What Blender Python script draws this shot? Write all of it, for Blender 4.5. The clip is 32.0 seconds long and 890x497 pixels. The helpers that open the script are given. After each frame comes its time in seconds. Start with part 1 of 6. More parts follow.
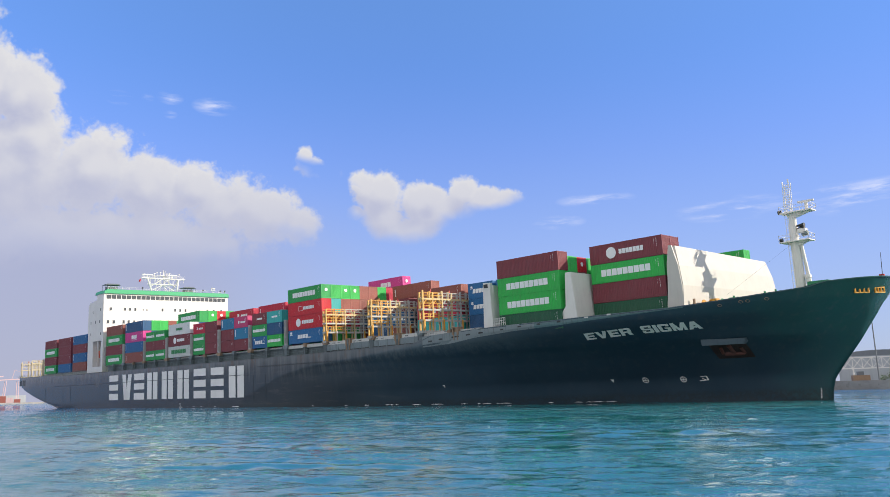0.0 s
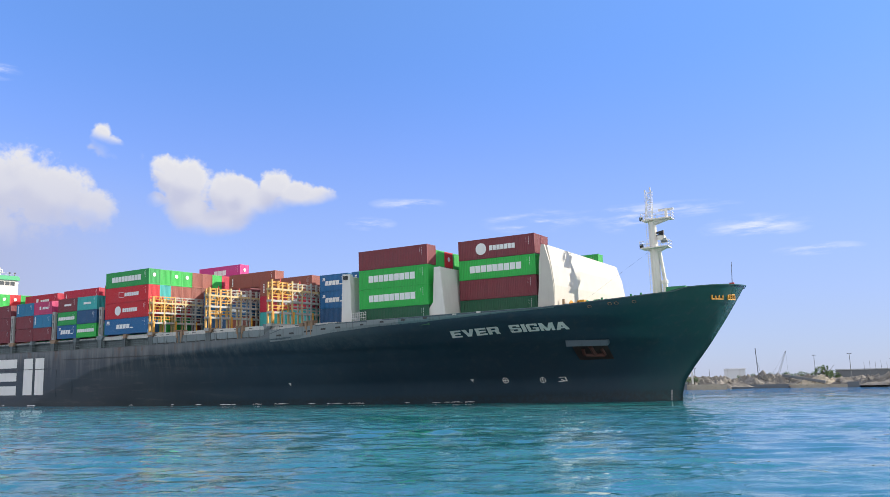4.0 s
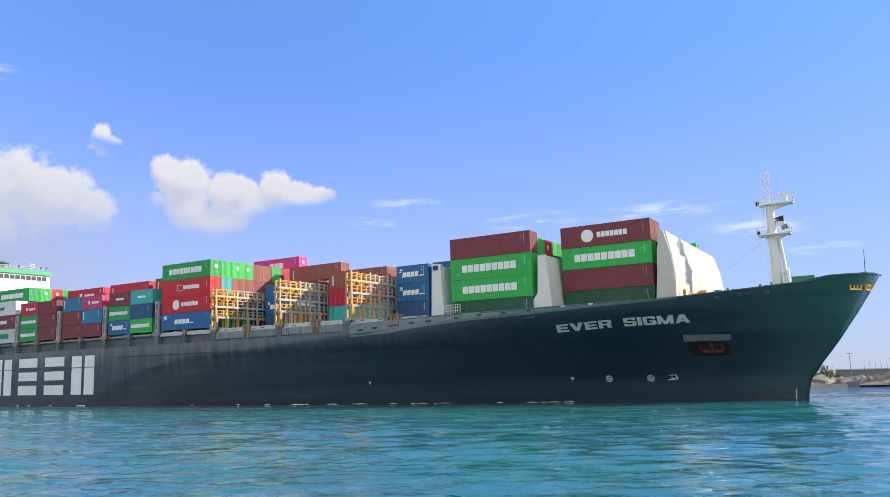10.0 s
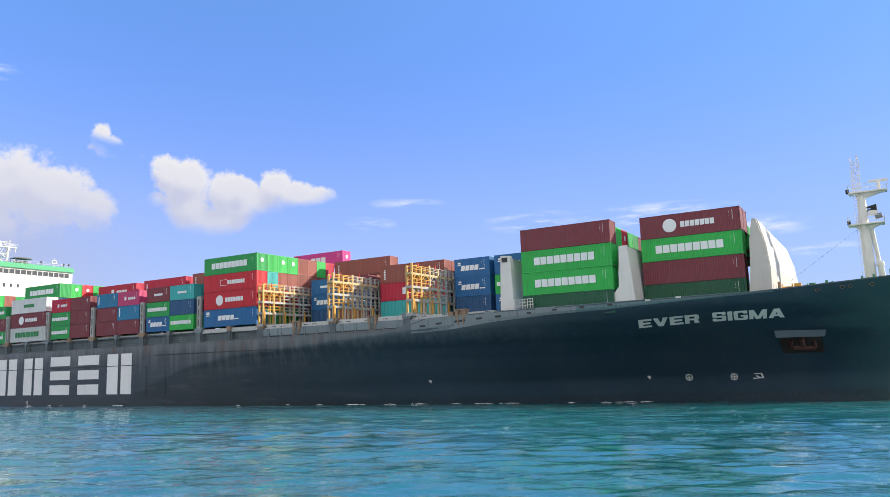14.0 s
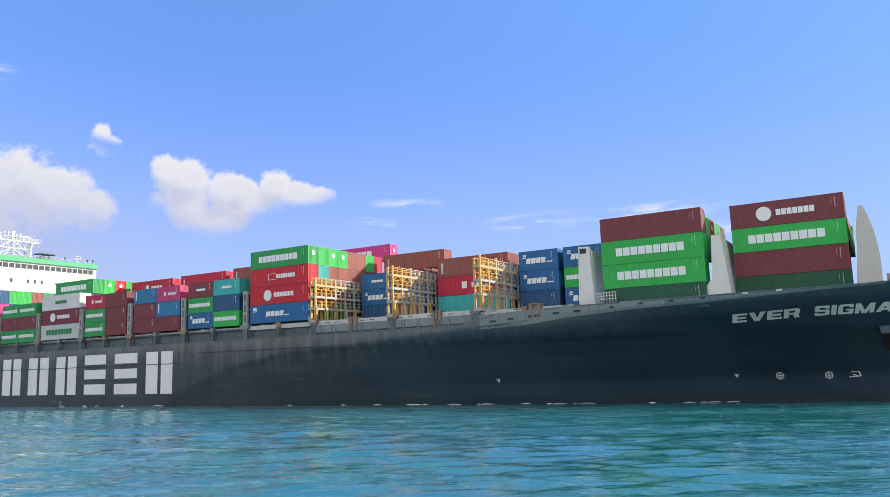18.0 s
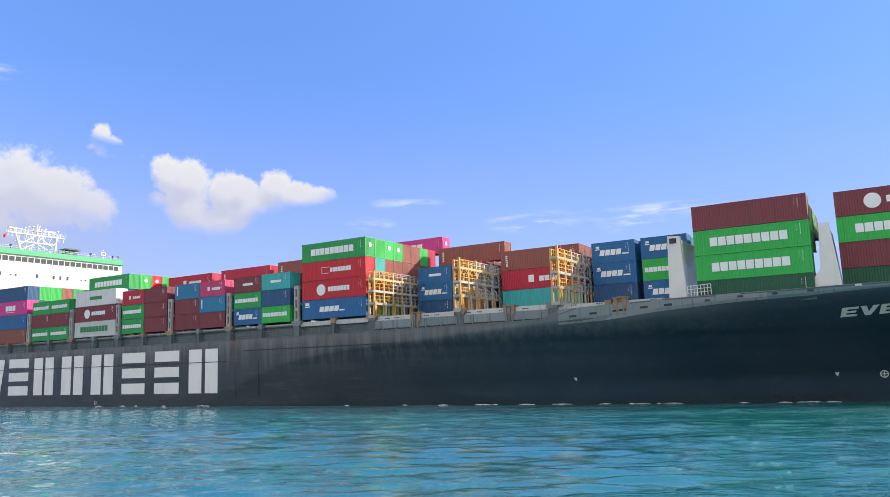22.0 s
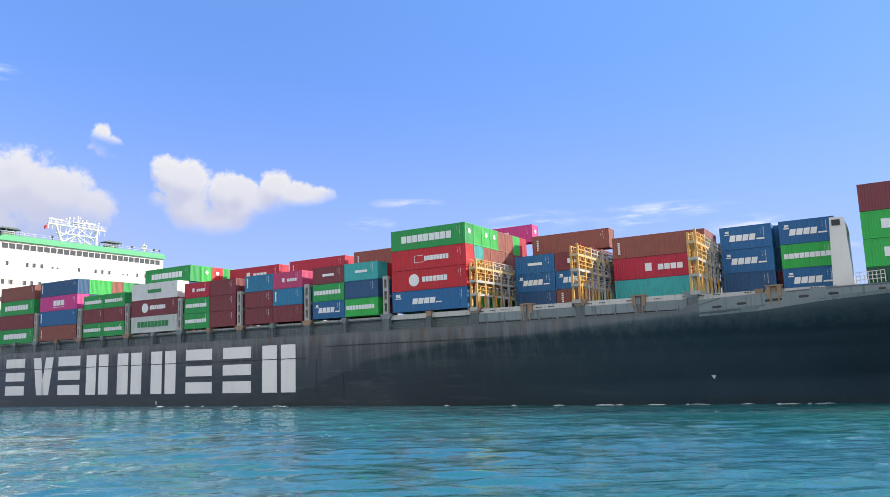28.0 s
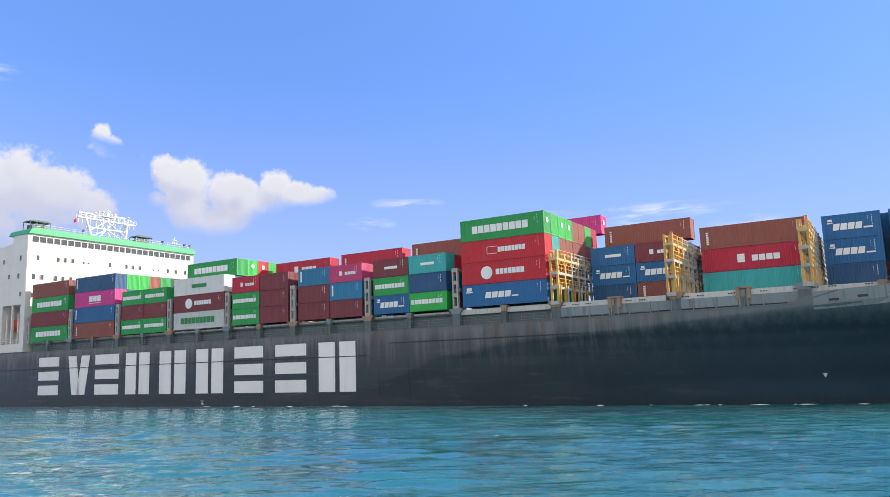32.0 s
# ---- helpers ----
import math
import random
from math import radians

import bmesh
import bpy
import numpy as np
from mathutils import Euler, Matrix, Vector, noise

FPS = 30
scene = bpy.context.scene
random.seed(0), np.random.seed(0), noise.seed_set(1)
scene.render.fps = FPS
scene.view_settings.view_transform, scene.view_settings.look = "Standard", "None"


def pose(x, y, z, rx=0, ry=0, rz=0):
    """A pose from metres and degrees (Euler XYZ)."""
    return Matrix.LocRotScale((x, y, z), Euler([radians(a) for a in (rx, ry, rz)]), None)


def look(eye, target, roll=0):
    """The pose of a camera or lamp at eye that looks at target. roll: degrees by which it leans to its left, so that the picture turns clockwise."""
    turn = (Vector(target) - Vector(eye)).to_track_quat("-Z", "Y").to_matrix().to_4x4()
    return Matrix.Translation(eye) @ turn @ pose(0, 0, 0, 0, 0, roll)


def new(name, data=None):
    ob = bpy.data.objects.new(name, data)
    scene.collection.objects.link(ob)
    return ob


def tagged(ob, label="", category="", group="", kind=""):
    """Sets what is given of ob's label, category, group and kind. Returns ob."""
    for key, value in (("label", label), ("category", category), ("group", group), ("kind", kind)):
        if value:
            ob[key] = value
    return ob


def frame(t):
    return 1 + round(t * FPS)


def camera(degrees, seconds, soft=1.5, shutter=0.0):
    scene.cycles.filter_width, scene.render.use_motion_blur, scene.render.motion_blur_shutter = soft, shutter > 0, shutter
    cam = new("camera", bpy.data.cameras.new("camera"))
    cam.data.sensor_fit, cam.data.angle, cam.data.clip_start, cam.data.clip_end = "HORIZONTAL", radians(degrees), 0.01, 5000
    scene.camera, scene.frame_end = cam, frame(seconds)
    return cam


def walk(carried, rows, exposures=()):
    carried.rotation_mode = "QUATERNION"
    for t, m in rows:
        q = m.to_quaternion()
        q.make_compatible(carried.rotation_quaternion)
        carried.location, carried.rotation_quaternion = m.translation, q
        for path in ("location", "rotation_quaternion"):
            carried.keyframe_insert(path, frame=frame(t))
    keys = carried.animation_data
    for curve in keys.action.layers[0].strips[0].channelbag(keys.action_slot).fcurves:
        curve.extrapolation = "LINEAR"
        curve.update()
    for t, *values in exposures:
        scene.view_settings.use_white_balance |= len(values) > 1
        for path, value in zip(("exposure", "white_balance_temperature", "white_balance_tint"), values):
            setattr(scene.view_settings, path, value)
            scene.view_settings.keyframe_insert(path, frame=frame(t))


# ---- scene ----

# ---------- camera ----------
cam = camera(61.84, 32.0, 0.75)
EYE = 2.21
CAM_ROWS = [(0.0, (100.997, 1.324, 15.053)), (0.5, (100.979, 1.402, 14.598)), (1.0, (100.945, 1.82, 12.415)),
            (1.5, (100.869, 1.438, 8.957)), (2.0, (100.776, 0.803, 5.147)), (2.5, (100.709, 0.924, 1.765)),
            (2.9, (100.715, 0.86, 0.35)), (3.4, (100.721, 0.839, 0.159)), (32.0, (100.721, 0.839, 0.159))]
walk(cam, [(t, pose(0, 0, EYE, *r)) for t, r in CAM_ROWS], [(0.0, 0.29), (3.0, 0.40), (9.0, 0.48), (32.0, 0.52)])

# the ship's way over the water: seconds, place, heel, trim and heading
SHIP_ROWS = [(t, pose(*p)) for t, p in [
    (0, (-52.262, 158.387, 0.129, 2.304, 0.082, -30.006)), (4, (-43.012, 152.726, 0.102, 2.304, 0.086, -30.103)),
    (8, (-33.723, 147.019, 0.075, 2.304, 0.09, -30.2)), (12, (-24.377, 141.255, 0.046, 2.304, 0.094, -30.297)),
    (16, (-14.958, 135.425, 0.017, 2.304, 0.098, -30.393)), (20, (-5.448, 129.518, -0.014, 2.303, 0.101, -30.49)),
    (24, (4.168, 123.523, -0.045, 2.303, 0.105, -30.587)), (28, (13.907, 117.43, -0.078, 2.303, 0.109, -30.684)),
    (32, (23.787, 111.227, -0.112, 2.303, 0.113, -30.781))]]

# ---------- world, sun ----------
SUN_EL, SUN_AZ = radians(24.5), radians(84.0)
scene.view_settings.exposure = 0.4
world = bpy.data.worlds.new("sky")
scene.world = world
world.use_nodes = True


class Net:
    """Short hand for node trees."""
    def __init__(self, tree):
        self.n, self.l = tree.nodes, tree.links

    def put(self, socket, value):
        if hasattr(value, "is_output"):
            self.l.new(value, socket)
        elif value is not None:
            socket.default_value = value

    def math(self, op, a, b=None, c=None, clamp=False):
        m = self.n.new("ShaderNodeMath")
        m.operation, m.use_clamp = op, clamp
        for s, v in zip(m.inputs, (a, b, c)):
            self.put(s, v)
        return m.outputs[0]

    def vec(self, op, a, b=None):
        m = self.n.new("ShaderNodeVectorMath")
        m.operation = op
        for s, v in zip(m.inputs, (a, b)):
            self.put(s, v)
        return m.outputs["Value" if op in ("LENGTH", "DOT_PRODUCT", "DISTANCE") else "Vector"]

    def noise(self, vector, scale, detail=4.0, rough=0.5, kind="3D"):
        m = self.n.new("ShaderNodeTexNoise")
        m.noise_dimensions = kind
        self.put(m.inputs["Vector"], vector)
        m.inputs["Scale"].default_value, m.inputs["Detail"].default_value, m.inputs["Roughness"].default_value = scale, detail, rough
        return m.outputs[0]

    def ramp(self, fac, stops):
        m = self.n.new("ShaderNodeValToRGB")
        self.put(m.inputs[0], fac)
        e = m.color_ramp.elements
        while len(e) < len(stops):
            e.new(0.5)
        for k, (at, col) in zip(e, stops):
            k.position, k.color = at, (*col, 1) if len(col) == 3 else col
        return m.outputs[0]

    def step(self, value, lo, hi, a=0.0, b=1.0, kind="SMOOTHSTEP"):
        m = self.n.new("ShaderNodeMapRange")
        m.interpolation_type = kind
        for s, v in zip(m.inputs[:5], (value, lo, hi, a, b)):
            self.put(s, v)
        return m.outputs[0]

    def mix(self, fac, a, b, blend="MIX"):
        m = self.n.new("ShaderNodeMix")
        m.data_type, m.blend_type = "RGBA", blend
        for s, v in ((m.inputs[0], fac), (m.inputs[6], a), (m.inputs[7], b)):
            self.put(s, (*v, 1) if isinstance(v, tuple) and len(v) == 3 else v)
        return m.outputs[2]

    def xyz(self, x, y, z=0.0):
        m = self.n.new("ShaderNodeCombineXYZ")
        for s, v in zip(m.inputs, (x, y, z)):
            self.put(s, v)
        return m.outputs[0]

    def split(self, v):
        m = self.n.new("ShaderNodeSeparateXYZ")
        self.put(m.inputs[0], v)
        return m.outputs


def cloud_group():
    """How thick the cloud is at a place in the sky, given as azimuth and elevation in degrees."""
    g = bpy.data.node_groups.new("cloud_density", "ShaderNodeTree")
    g.interface.new_socket("at", in_out="INPUT", socket_type="NodeSocketVector")
    g.interface.new_socket("density", in_out="OUTPUT", socket_type="NodeSocketFloat")
    w = Net(g)
    at = g.nodes.new("NodeGroupInput").outputs[0]
    def cells(v, scale):
        m = w.n.new("ShaderNodeTexVoronoi")
        m.feature = "SMOOTH_F1"
        w.put(m.inputs["Vector"], v)
        m.inputs["Scale"].default_value, m.inputs["Smoothness"].default_value = scale, 0.35
        return m.outputs["Distance"]

    best = None
    for az, el, ra, re, top in CLOUDS:
        q = w.vec("DIVIDE", w.vec("SUBTRACT", at, (az, el, 0)), (ra, re, 1))
        d = w.math("SUBTRACT", top, w.vec("LENGTH", q))
        if best is None:
            best = d
        else:
            m = w.n.new("ShaderNodeMath")
            m.operation = "SMOOTH_MAX"
            for s, v in zip(m.inputs, (best, d, 0.1)):
                w.put(s, v)
            best = m.outputs[0]
    bend = w.n.new("ShaderNodeTexNoise")
    w.put(bend.inputs["Vector"], at)
    bend.inputs["Scale"].default_value, bend.inputs["Detail"].default_value = 0.9, 3.0
    there = w.vec("ADD", at, w.vec("MULTIPLY", bend.outputs["Color"], (0.9, 0.9, 0.0)))
    heap = w.math("MULTIPLY_ADD", cells(there, 0.55), -0.42, 0.30)
    puff = w.math("MULTIPLY_ADD", cells(there, 1.5), -0.24, 0.12)
    fine = w.math("MULTIPLY_ADD", w.noise(at, 3.2, 5.0, 0.6), 0.30, -0.15)
    big = w.math("MULTIPLY_ADD", w.noise(at, 0.3, 2.0, 0.5), 0.4, -0.19)
    rounds = w.math("ADD", heap, big)
    knob = w.math("MULTIPLY_ADD", cells(there, 3.6), -0.14, 0.06)
    n = w.math("ADD", w.math("ADD", w.math("ADD", rounds, puff), knob), fine)
    # scattered heaps over the rest of the sky, behind and above
    a_, e_, _ = w.split(at)
    away = w.math("MAXIMUM", w.step(w.math("ABSOLUTE", w.math("ADD", a_, 8.0)), 60.0, 85.0), w.step(e_, 38.0, 50.0))
    field = w.math("MULTIPLY_ADD", w.noise(at, 0.055, 3.0, 0.5), 3.0, -0.35)
    field = w.math("SUBTRACT", field, w.math("MULTIPLY_ADD", away, -4.0, 4.0))
    g.interface.new_socket("soft", in_out="OUTPUT", socket_type="NodeSocketFloat")
    out = g.nodes.new("NodeGroupOutput")
    w.l.new(w.math("MAXIMUM", w.math("ADD", best, w.math("MULTIPLY_ADD", puff, 0.5, rounds)), w.math("ADD", field, 0.3)), out.inputs[1])
    w.l.new(w.math("MAXIMUM", w.math("ADD", best, n), w.math("ADD", field, w.math("MULTIPLY", n, 0.5))), out.inputs[0])
    return g


# heaps of cloud: azimuth, elevation, half widths in degrees, thickness
CLOUDS = [(-49.53, 21.38, 3.18, 4.37, 1.0), (-47.81, 20.64, 1.98, 3.23, 1.0), (-45.75, 20.45, 2.47, 2.64, 1.0), (-44.77, 17.97, 2.5, 2.06, 1.0), (-46.01, 15.34, 5.02, 4.48, 1.0), (-40.9, 15.86, 3.39, 3.36, 1.0), (-37.31, 14.99, 3.18, 2.9, 1.0), (-33.86, 15.23, 1.95, 2.06, 1.0), (-31.55, 13.86, 3.39, 2.59, 1.0), (-28.59, 13.26, 3.06, 2.29, 1.0), (-26.1, 12.76, 1.9, 1.54, 1.0), (-39.31, 11.1, 11.81, 2.47, 1.0), (-50.36, 13.66, 6.04, 8.85, 1.0), (-20.93, 15.74, 1.35, 1.46, 1.0), (-19.78, 15.18, 2.01, 1.89, 1.0), (-19.61, 13.54, 2.0, 1.81, 1.0), (-17.33, 12.34, 2.29, 1.5, 1.0), (-21.77, 13.79, 0.66, 0.61, 1.0), (-15.64, 14.95, 1.6, 1.09, 1.0), (-13.23, 15.32, 1.46, 1.19, 1.0), (-11.61, 14.75, 1.91, 1.02, 1.0), (-9.86, 14.42, 1.75, 1.03, 1.0), (-15.1, 13.96, 2.94, 1.69, 1.0), (-16.79, 14.29, 1.82, 1.84, 1.0), (-11.68, 13.85, 2.59, 1.11, 1.0), (-18.32, 11.87, 2.42, 1.41, 1.0), (-25.73, 17.96, 0.75, 1.01, 1.0), (-25.23, 17.31, 1.2, 0.94, 1.0), (-24.32, 16.86, 1.67, 0.87, 0.75), (-26.23, 17.11, 0.89, 0.54, 0.45)]
WISPS = [(-2.88, 14.18, 3.23, 0.6), (6.93, 12.6, 4.26, 1.05), (14.65, 12.27, 3.24, 1.14), (-5.81, 12.65, 2.19, 0.6), (-39.54, 21.12, 1.15, 0.54), (-32.74, 21.23, 1.76, 0.73), (-35.99, 21.55, 1.05, 0.55), (-37.59, 21.37, 0.55, 0.31), (-35.92, 20.36, 0.56, 0.32), (26.99, 9.19, 3.17, 0.47), (16.06, 12.86, 6.61, 0.76), (23.11, 11.09, 4.15, 1.05)]

w = Net(world.node_tree)
w.n.clear()
sky = w.n.new("ShaderNodeTexSky")
sky.sky_type, sky.sun_disc, sky.sun_elevation, sky.sun_rotation = "NISHITA", False, SUN_EL, SUN_AZ
sky.altitude, sky.air_density, sky.dust_density, sky.ozone_density = 0.0, 1.0, 0.3, 2.5
way = w.n.new("ShaderNodeTexCoord").outputs["Generated"]
vx, vy, vz = w.split(w.vec("NORMALIZE", way))
DEG = 57.29578
az = w.math("MULTIPLY", w.math("ARCTAN2", vx, vy), DEG)
el = w.math("MULTIPLY", w.math("ARCSINE", vz), DEG)
at = w.xyz(az, el, 0.0)
group = cloud_group()


def density(v):
    m = w.n.new("ShaderNodeGroup")
    m.node_tree = group
    w.put(m.inputs[0], v)
    return m.outputs


d0, s0 = density(at)
_, s1 = density(w.vec("ADD", at, (0.5, 1.3, 0)))
_, s2 = density(w.vec("ADD", at, (0.1, -1.5, 0)))
alpha = w.step(d0, -0.04, 0.40)
alpha = w.math("MULTIPLY", alpha, w.step(s2, -0.5, 0.3))      # bases are soft
alpha = w.math("MULTIPLY", alpha, w.math("MAXIMUM", w.step(el, 8.0, 13.0), w.step(w.math("ABSOLUTE", az), 75.0, 95.0)))
lit = w.step(w.math("SUBTRACT", s0, s1), -0.45, 0.6)
lit = w.math("MULTIPLY_ADD", w.step(d0, 0.7, 0.0), 0.35, w.math("MULTIPLY", lit, 0.8), clamp=True)
lit = w.math("MULTIPLY", lit, w.step(el, 9.0, 17.0, 0.2, 1.0))
cloud_col = w.mix(lit, (0.42, 0.43, 0.535), (0.665, 0.65, 0.635))
# the clouds over the shore behind face the sun
facing = w.step(w.math("ABSOLUTE", az), 75.0, 120.0)
cloud_col = w.mix(facing, cloud_col, (0.71, 0.715, 0.75))
wisp = None
for caz, cel, ra, re in WISPS:
    q = w.vec("DIVIDE", w.vec("SUBTRACT", at, (caz, cel, 0)), (ra, re, 1))
    d = w.math("SUBTRACT", 1.0, w.vec("LENGTH", q), clamp=True)
    wisp = d if wisp is None else w.math("MAXIMUM", wisp, d)
streak = w.noise(w.vec("MULTIPLY", at, (0.22, 1.3, 1.0)), 1.0, 6.0, 0.6)
wisp = w.math("MULTIPLY", w.math("MULTIPLY", wisp, 1.1), w.step(streak, 0.42, 0.72), clamp=True)
haze = w.step(el, 26.0, -1.0, 0.0, 1.0)
SKY_GAIN = 0.089
tone = w.ramp(w.step(el, 0.0, 40.0, 0.0, 1.0, "LINEAR"), [(0.0, (0.33, 0.37, 0.52)), (0.45, (0.47, 0.58, 0.80)), (1.0, (0.70, 0.93, 1.0))])
sky_col = w.mix(1.0, w.mix(1.0, sky.outputs[0], tone, "MULTIPLY"), (SKY_GAIN * 2.4, SKY_GAIN * 2.4, SKY_GAIN * 2.75), "MULTIPLY")
base = w.mix(w.math("MULTIPLY", haze, 0.62), sky_col, (0.42, 0.48, 0.66))
dim = w.step(az, -5.0, 45.0, 1.0, 0.84)
base = w.mix(1.0, base, w.xyz(dim, w.math("MULTIPLY", dim, 0.99), dim), "MULTIPLY")
base = w.mix(w.math("MULTIPLY", wisp, 0.75), base, (0.76, 0.76, 0.84))
# lavender haze under the great cloud
veil = w.math("MULTIPLY", w.step(az, -16.0, -38.0), w.step(el, 17.0, 9.0))
base = w.mix(w.math("MULTIPLY", veil, 0.85), base, (0.35, 0.36, 0.475))
base = w.mix(w.math("MULTIPLY", alpha, 0.94), base, cloud_col)
near_haze = w.math("MULTIPLY", w.step(el, 19.0, 8.0, 0.0, 0.6), w.step(w.math("ABSOLUTE", az), 75.0, 95.0, 1.0, 0.0))
base = w.mix(w.math("MULTIPLY", near_haze, alpha), base, (0.44, 0.465, 0.60))
bg = w.n.new("ShaderNodeBackground")
w.put(bg.inputs[0], base)
bg.inputs[1].default_value = 1.0
w.l.new(bg.outputs[0], w.n.new("ShaderNodeOutputWorld").inputs[0])

sun_data = bpy.data.lights.new("sun", "SUN")
sun_data.energy, sun_data.angle, sun_data.color = 4.2, radians(0.55), (1.0, 0.90, 0.76)
sun = new("sun", sun_data)
S = Vector((math.sin(SUN_AZ) * math.cos(SUN_EL), math.cos(SUN_AZ) * math.cos(SUN_EL), math.sin(SUN_EL)))
sun.matrix_world = look(S * 300, (0, 0, 0))


# ---------- materials ----------
def material(name, rough=0.5, metal=0.0):
    m = bpy.data.materials.new(name)
    m.use_nodes = True
    w = Net(m.node_tree)
    p = w.n["Principled BSDF"]
    p.inputs["Roughness"].default_value, p.inputs["Metallic"].default_value = rough, metal
    return m, w, p


def bump(w, p, height, strength=0.3, distance=0.02):
    b = w.n.new("ShaderNodeBump")
    b.inputs["Strength"].default_value, b.inputs["Distance"].default_value = strength, distance
    w.put(b.inputs["Height"], height)
    w.l.new(b.outputs[0], p.inputs["Normal"])
    return b


def place_of(w):
    return w.n.new("ShaderNodeTexCoord").outputs["Object"]


def painted(name, col, rough=0.45, wear=0.25, stain=(0.16, 0.07, 0.04), grime=0.25, vary=0.12, size=1.0):
    """Painted steel: faded patches, streaks of dirt that run down, specks of rust."""
    m, w, p = material(name, rough)
    at = place_of(w)
    broad = w.noise(at, 0.5 / size, 3.0)
    streak = w.noise(w.vec("MULTIPLY", at, (3.0, 3.0, 0.25)), 1.0 / size, 4.0)
    fine = w.noise(at, 7.0 / size, 5.0, 0.65)
    rnd = w.n.new("ShaderNodeObjectInfo").outputs["Random"]
    c = w.mix(w.step(broad, 0.3, 0.7, 0, 0.35), tuple(col), tuple(min(1, v * 0.8 + 0.03) for v in col))
    c = w.mix(w.math("MULTIPLY", w.step(streak, 0.52, 0.78), grime), c, tuple(v * 0.35 + 0.02 for v in col))
    c = w.mix(w.math("MULTIPLY", w.step(fine, 0.64, 0.74), wear), c, stain)
    f = w.math("MULTIPLY_ADD", rnd, vary * 2, 1 - vary)
    c = w.mix(1.0, c, w.xyz(f, f, f), "MULTIPLY")
    w.put(p.inputs["Base Color"], c)
    w.put(p.inputs["Roughness"], w.step(fine, 0.3, 0.8, rough - 0.08, rough + 0.18))
    bump(w, p, w.math("ADD", fine, w.math("MULTIPLY", broad, 2.0)), 0.12, 0.02)
    return m


def hull_paint():
    """Dark green paint, worn amidships, with pale runs and rust below the deck edge of the long flat side; navy
    reflection amidships and sunlit green at the bow are coloured in.
    """
    m, w, p = material("hull_green", 0.1)
    at = place_of(w)
    x, y, z = w.split(at)
    broad = w.noise(at, 0.08, 4.0, 0.6)
    streak = w.noise(w.vec("MULTIPLY", at, (1.1, 1.1, 0.06)), 1.0, 5.0, 0.6)
    fine = w.noise(at, 2.2, 6.0, 0.65)
    runs = w.noise(w.vec("MULTIPLY", at, (0.9, 0.9, 0.05)), 1.0, 6.0, 0.7)
    bands = w.noise(w.vec("MULTIPLY", at, (0.10, 0.10, 0.9)), 1.0, 5.0, 0.7)
    old = w.step(x, 34.0, -6.0)
    bow = w.step(w.math("ADD", x, w.math("MULTIPLY", broad, 16.0)), 86.0, 106.0)
    # navy base puts the bluish reflection of the shaded side into the colour
    c = w.mix(w.step(broad, 0.35, 0.7), (0.027, 0.055, 0.083), (0.034, 0.064, 0.094))
    c = w.mix(w.math("MULTIPLY", old, 0.7), c, (0.023, 0.029, 0.034))
    # brighter green towards the stem, coloured in for the sun it catches
    c = w.mix(bow, c, (0.017, 0.086, 0.074))
    c = w.mix(w.math("MULTIPLY", w.step(streak, 0.5, 0.75), w.step(z, 2.0, 11.5, 0.06, 0.3)), c, (0.08, 0.09, 0.095))
    scuff = w.noise(w.vec("MULTIPLY", at, (0.25, 0.25, 2.2)), 1.0, 5.0, 0.7)
    c = w.mix(w.math("MULTIPLY", w.step(scuff, 0.66, 0.76), 0.22), c, (0.10, 0.11, 0.115))
    top = w.step(w.math("ADD", z, w.math("MULTIPLY", runs, 5.0)), 8.0, 14.0)
    c = w.mix(w.math("MULTIPLY", w.math("MULTIPLY", w.step(runs, 0.42, 0.66), top), w.math("MULTIPLY", old, 0.55)), c, (0.17, 0.175, 0.17))
    deckside = w.math("MULTIPLY", w.step(w.math("ADD", z, w.math("MULTIPLY", runs, 4.0)), 11.0, 13.6), w.step(x, 60.0, 34.0))
    c = w.mix(w.math("MULTIPLY", deckside, 0.55), c, (0.15, 0.18, 0.19))
    c = w.mix(w.math("MULTIPLY", w.step(bands, 0.52, 0.72), w.math("MULTIPLY", old, 0.4)), c, (0.10, 0.105, 0.11))
    c = w.mix(w.math("MULTIPLY", w.math("MULTIPLY", w.step(streak, 0.5, 0.66), w.step(fine, 0.3, 0.6)), w.math("MULTIPLY", w.step(w.math("ADD", z, w.math("MULTIPLY", streak, 3.0)), 10.6, 13.0), w.math("MULTIPLY", old, 0.8))), c, (0.10, 0.052, 0.032))
    c = w.mix(w.math("MULTIPLY", w.step(z, 2.1, 1.1), w.step(fine, 0.35, 0.6, 0.1, 0.6)), c, (0.03, 0.04, 0.042))
    w.put(p.inputs["Base Color"], c)
    w.put(p.inputs["Roughness"], w.math("ADD", w.step(w.math("ADD", streak, w.math("MULTIPLY", fine, 0.5)), 0.5, 1.0, 0.07, 0.14), w.math("MULTIPLY", w.step(runs, 0.42, 0.68), w.math("MULTIPLY", old, 0.08))))
    p.inputs["Specular IOR Level"].default_value = 0.5
    plates = w.noise(w.vec("MULTIPLY", at, (0.22, 0.22, 0.4)), 1.0, 2.0)
    bump(w, p, w.math("ADD", w.math("MULTIPLY", plates, 1.0), w.math("MULTIPLY", fine, 0.06)), 0.07, 0.05)
    return m


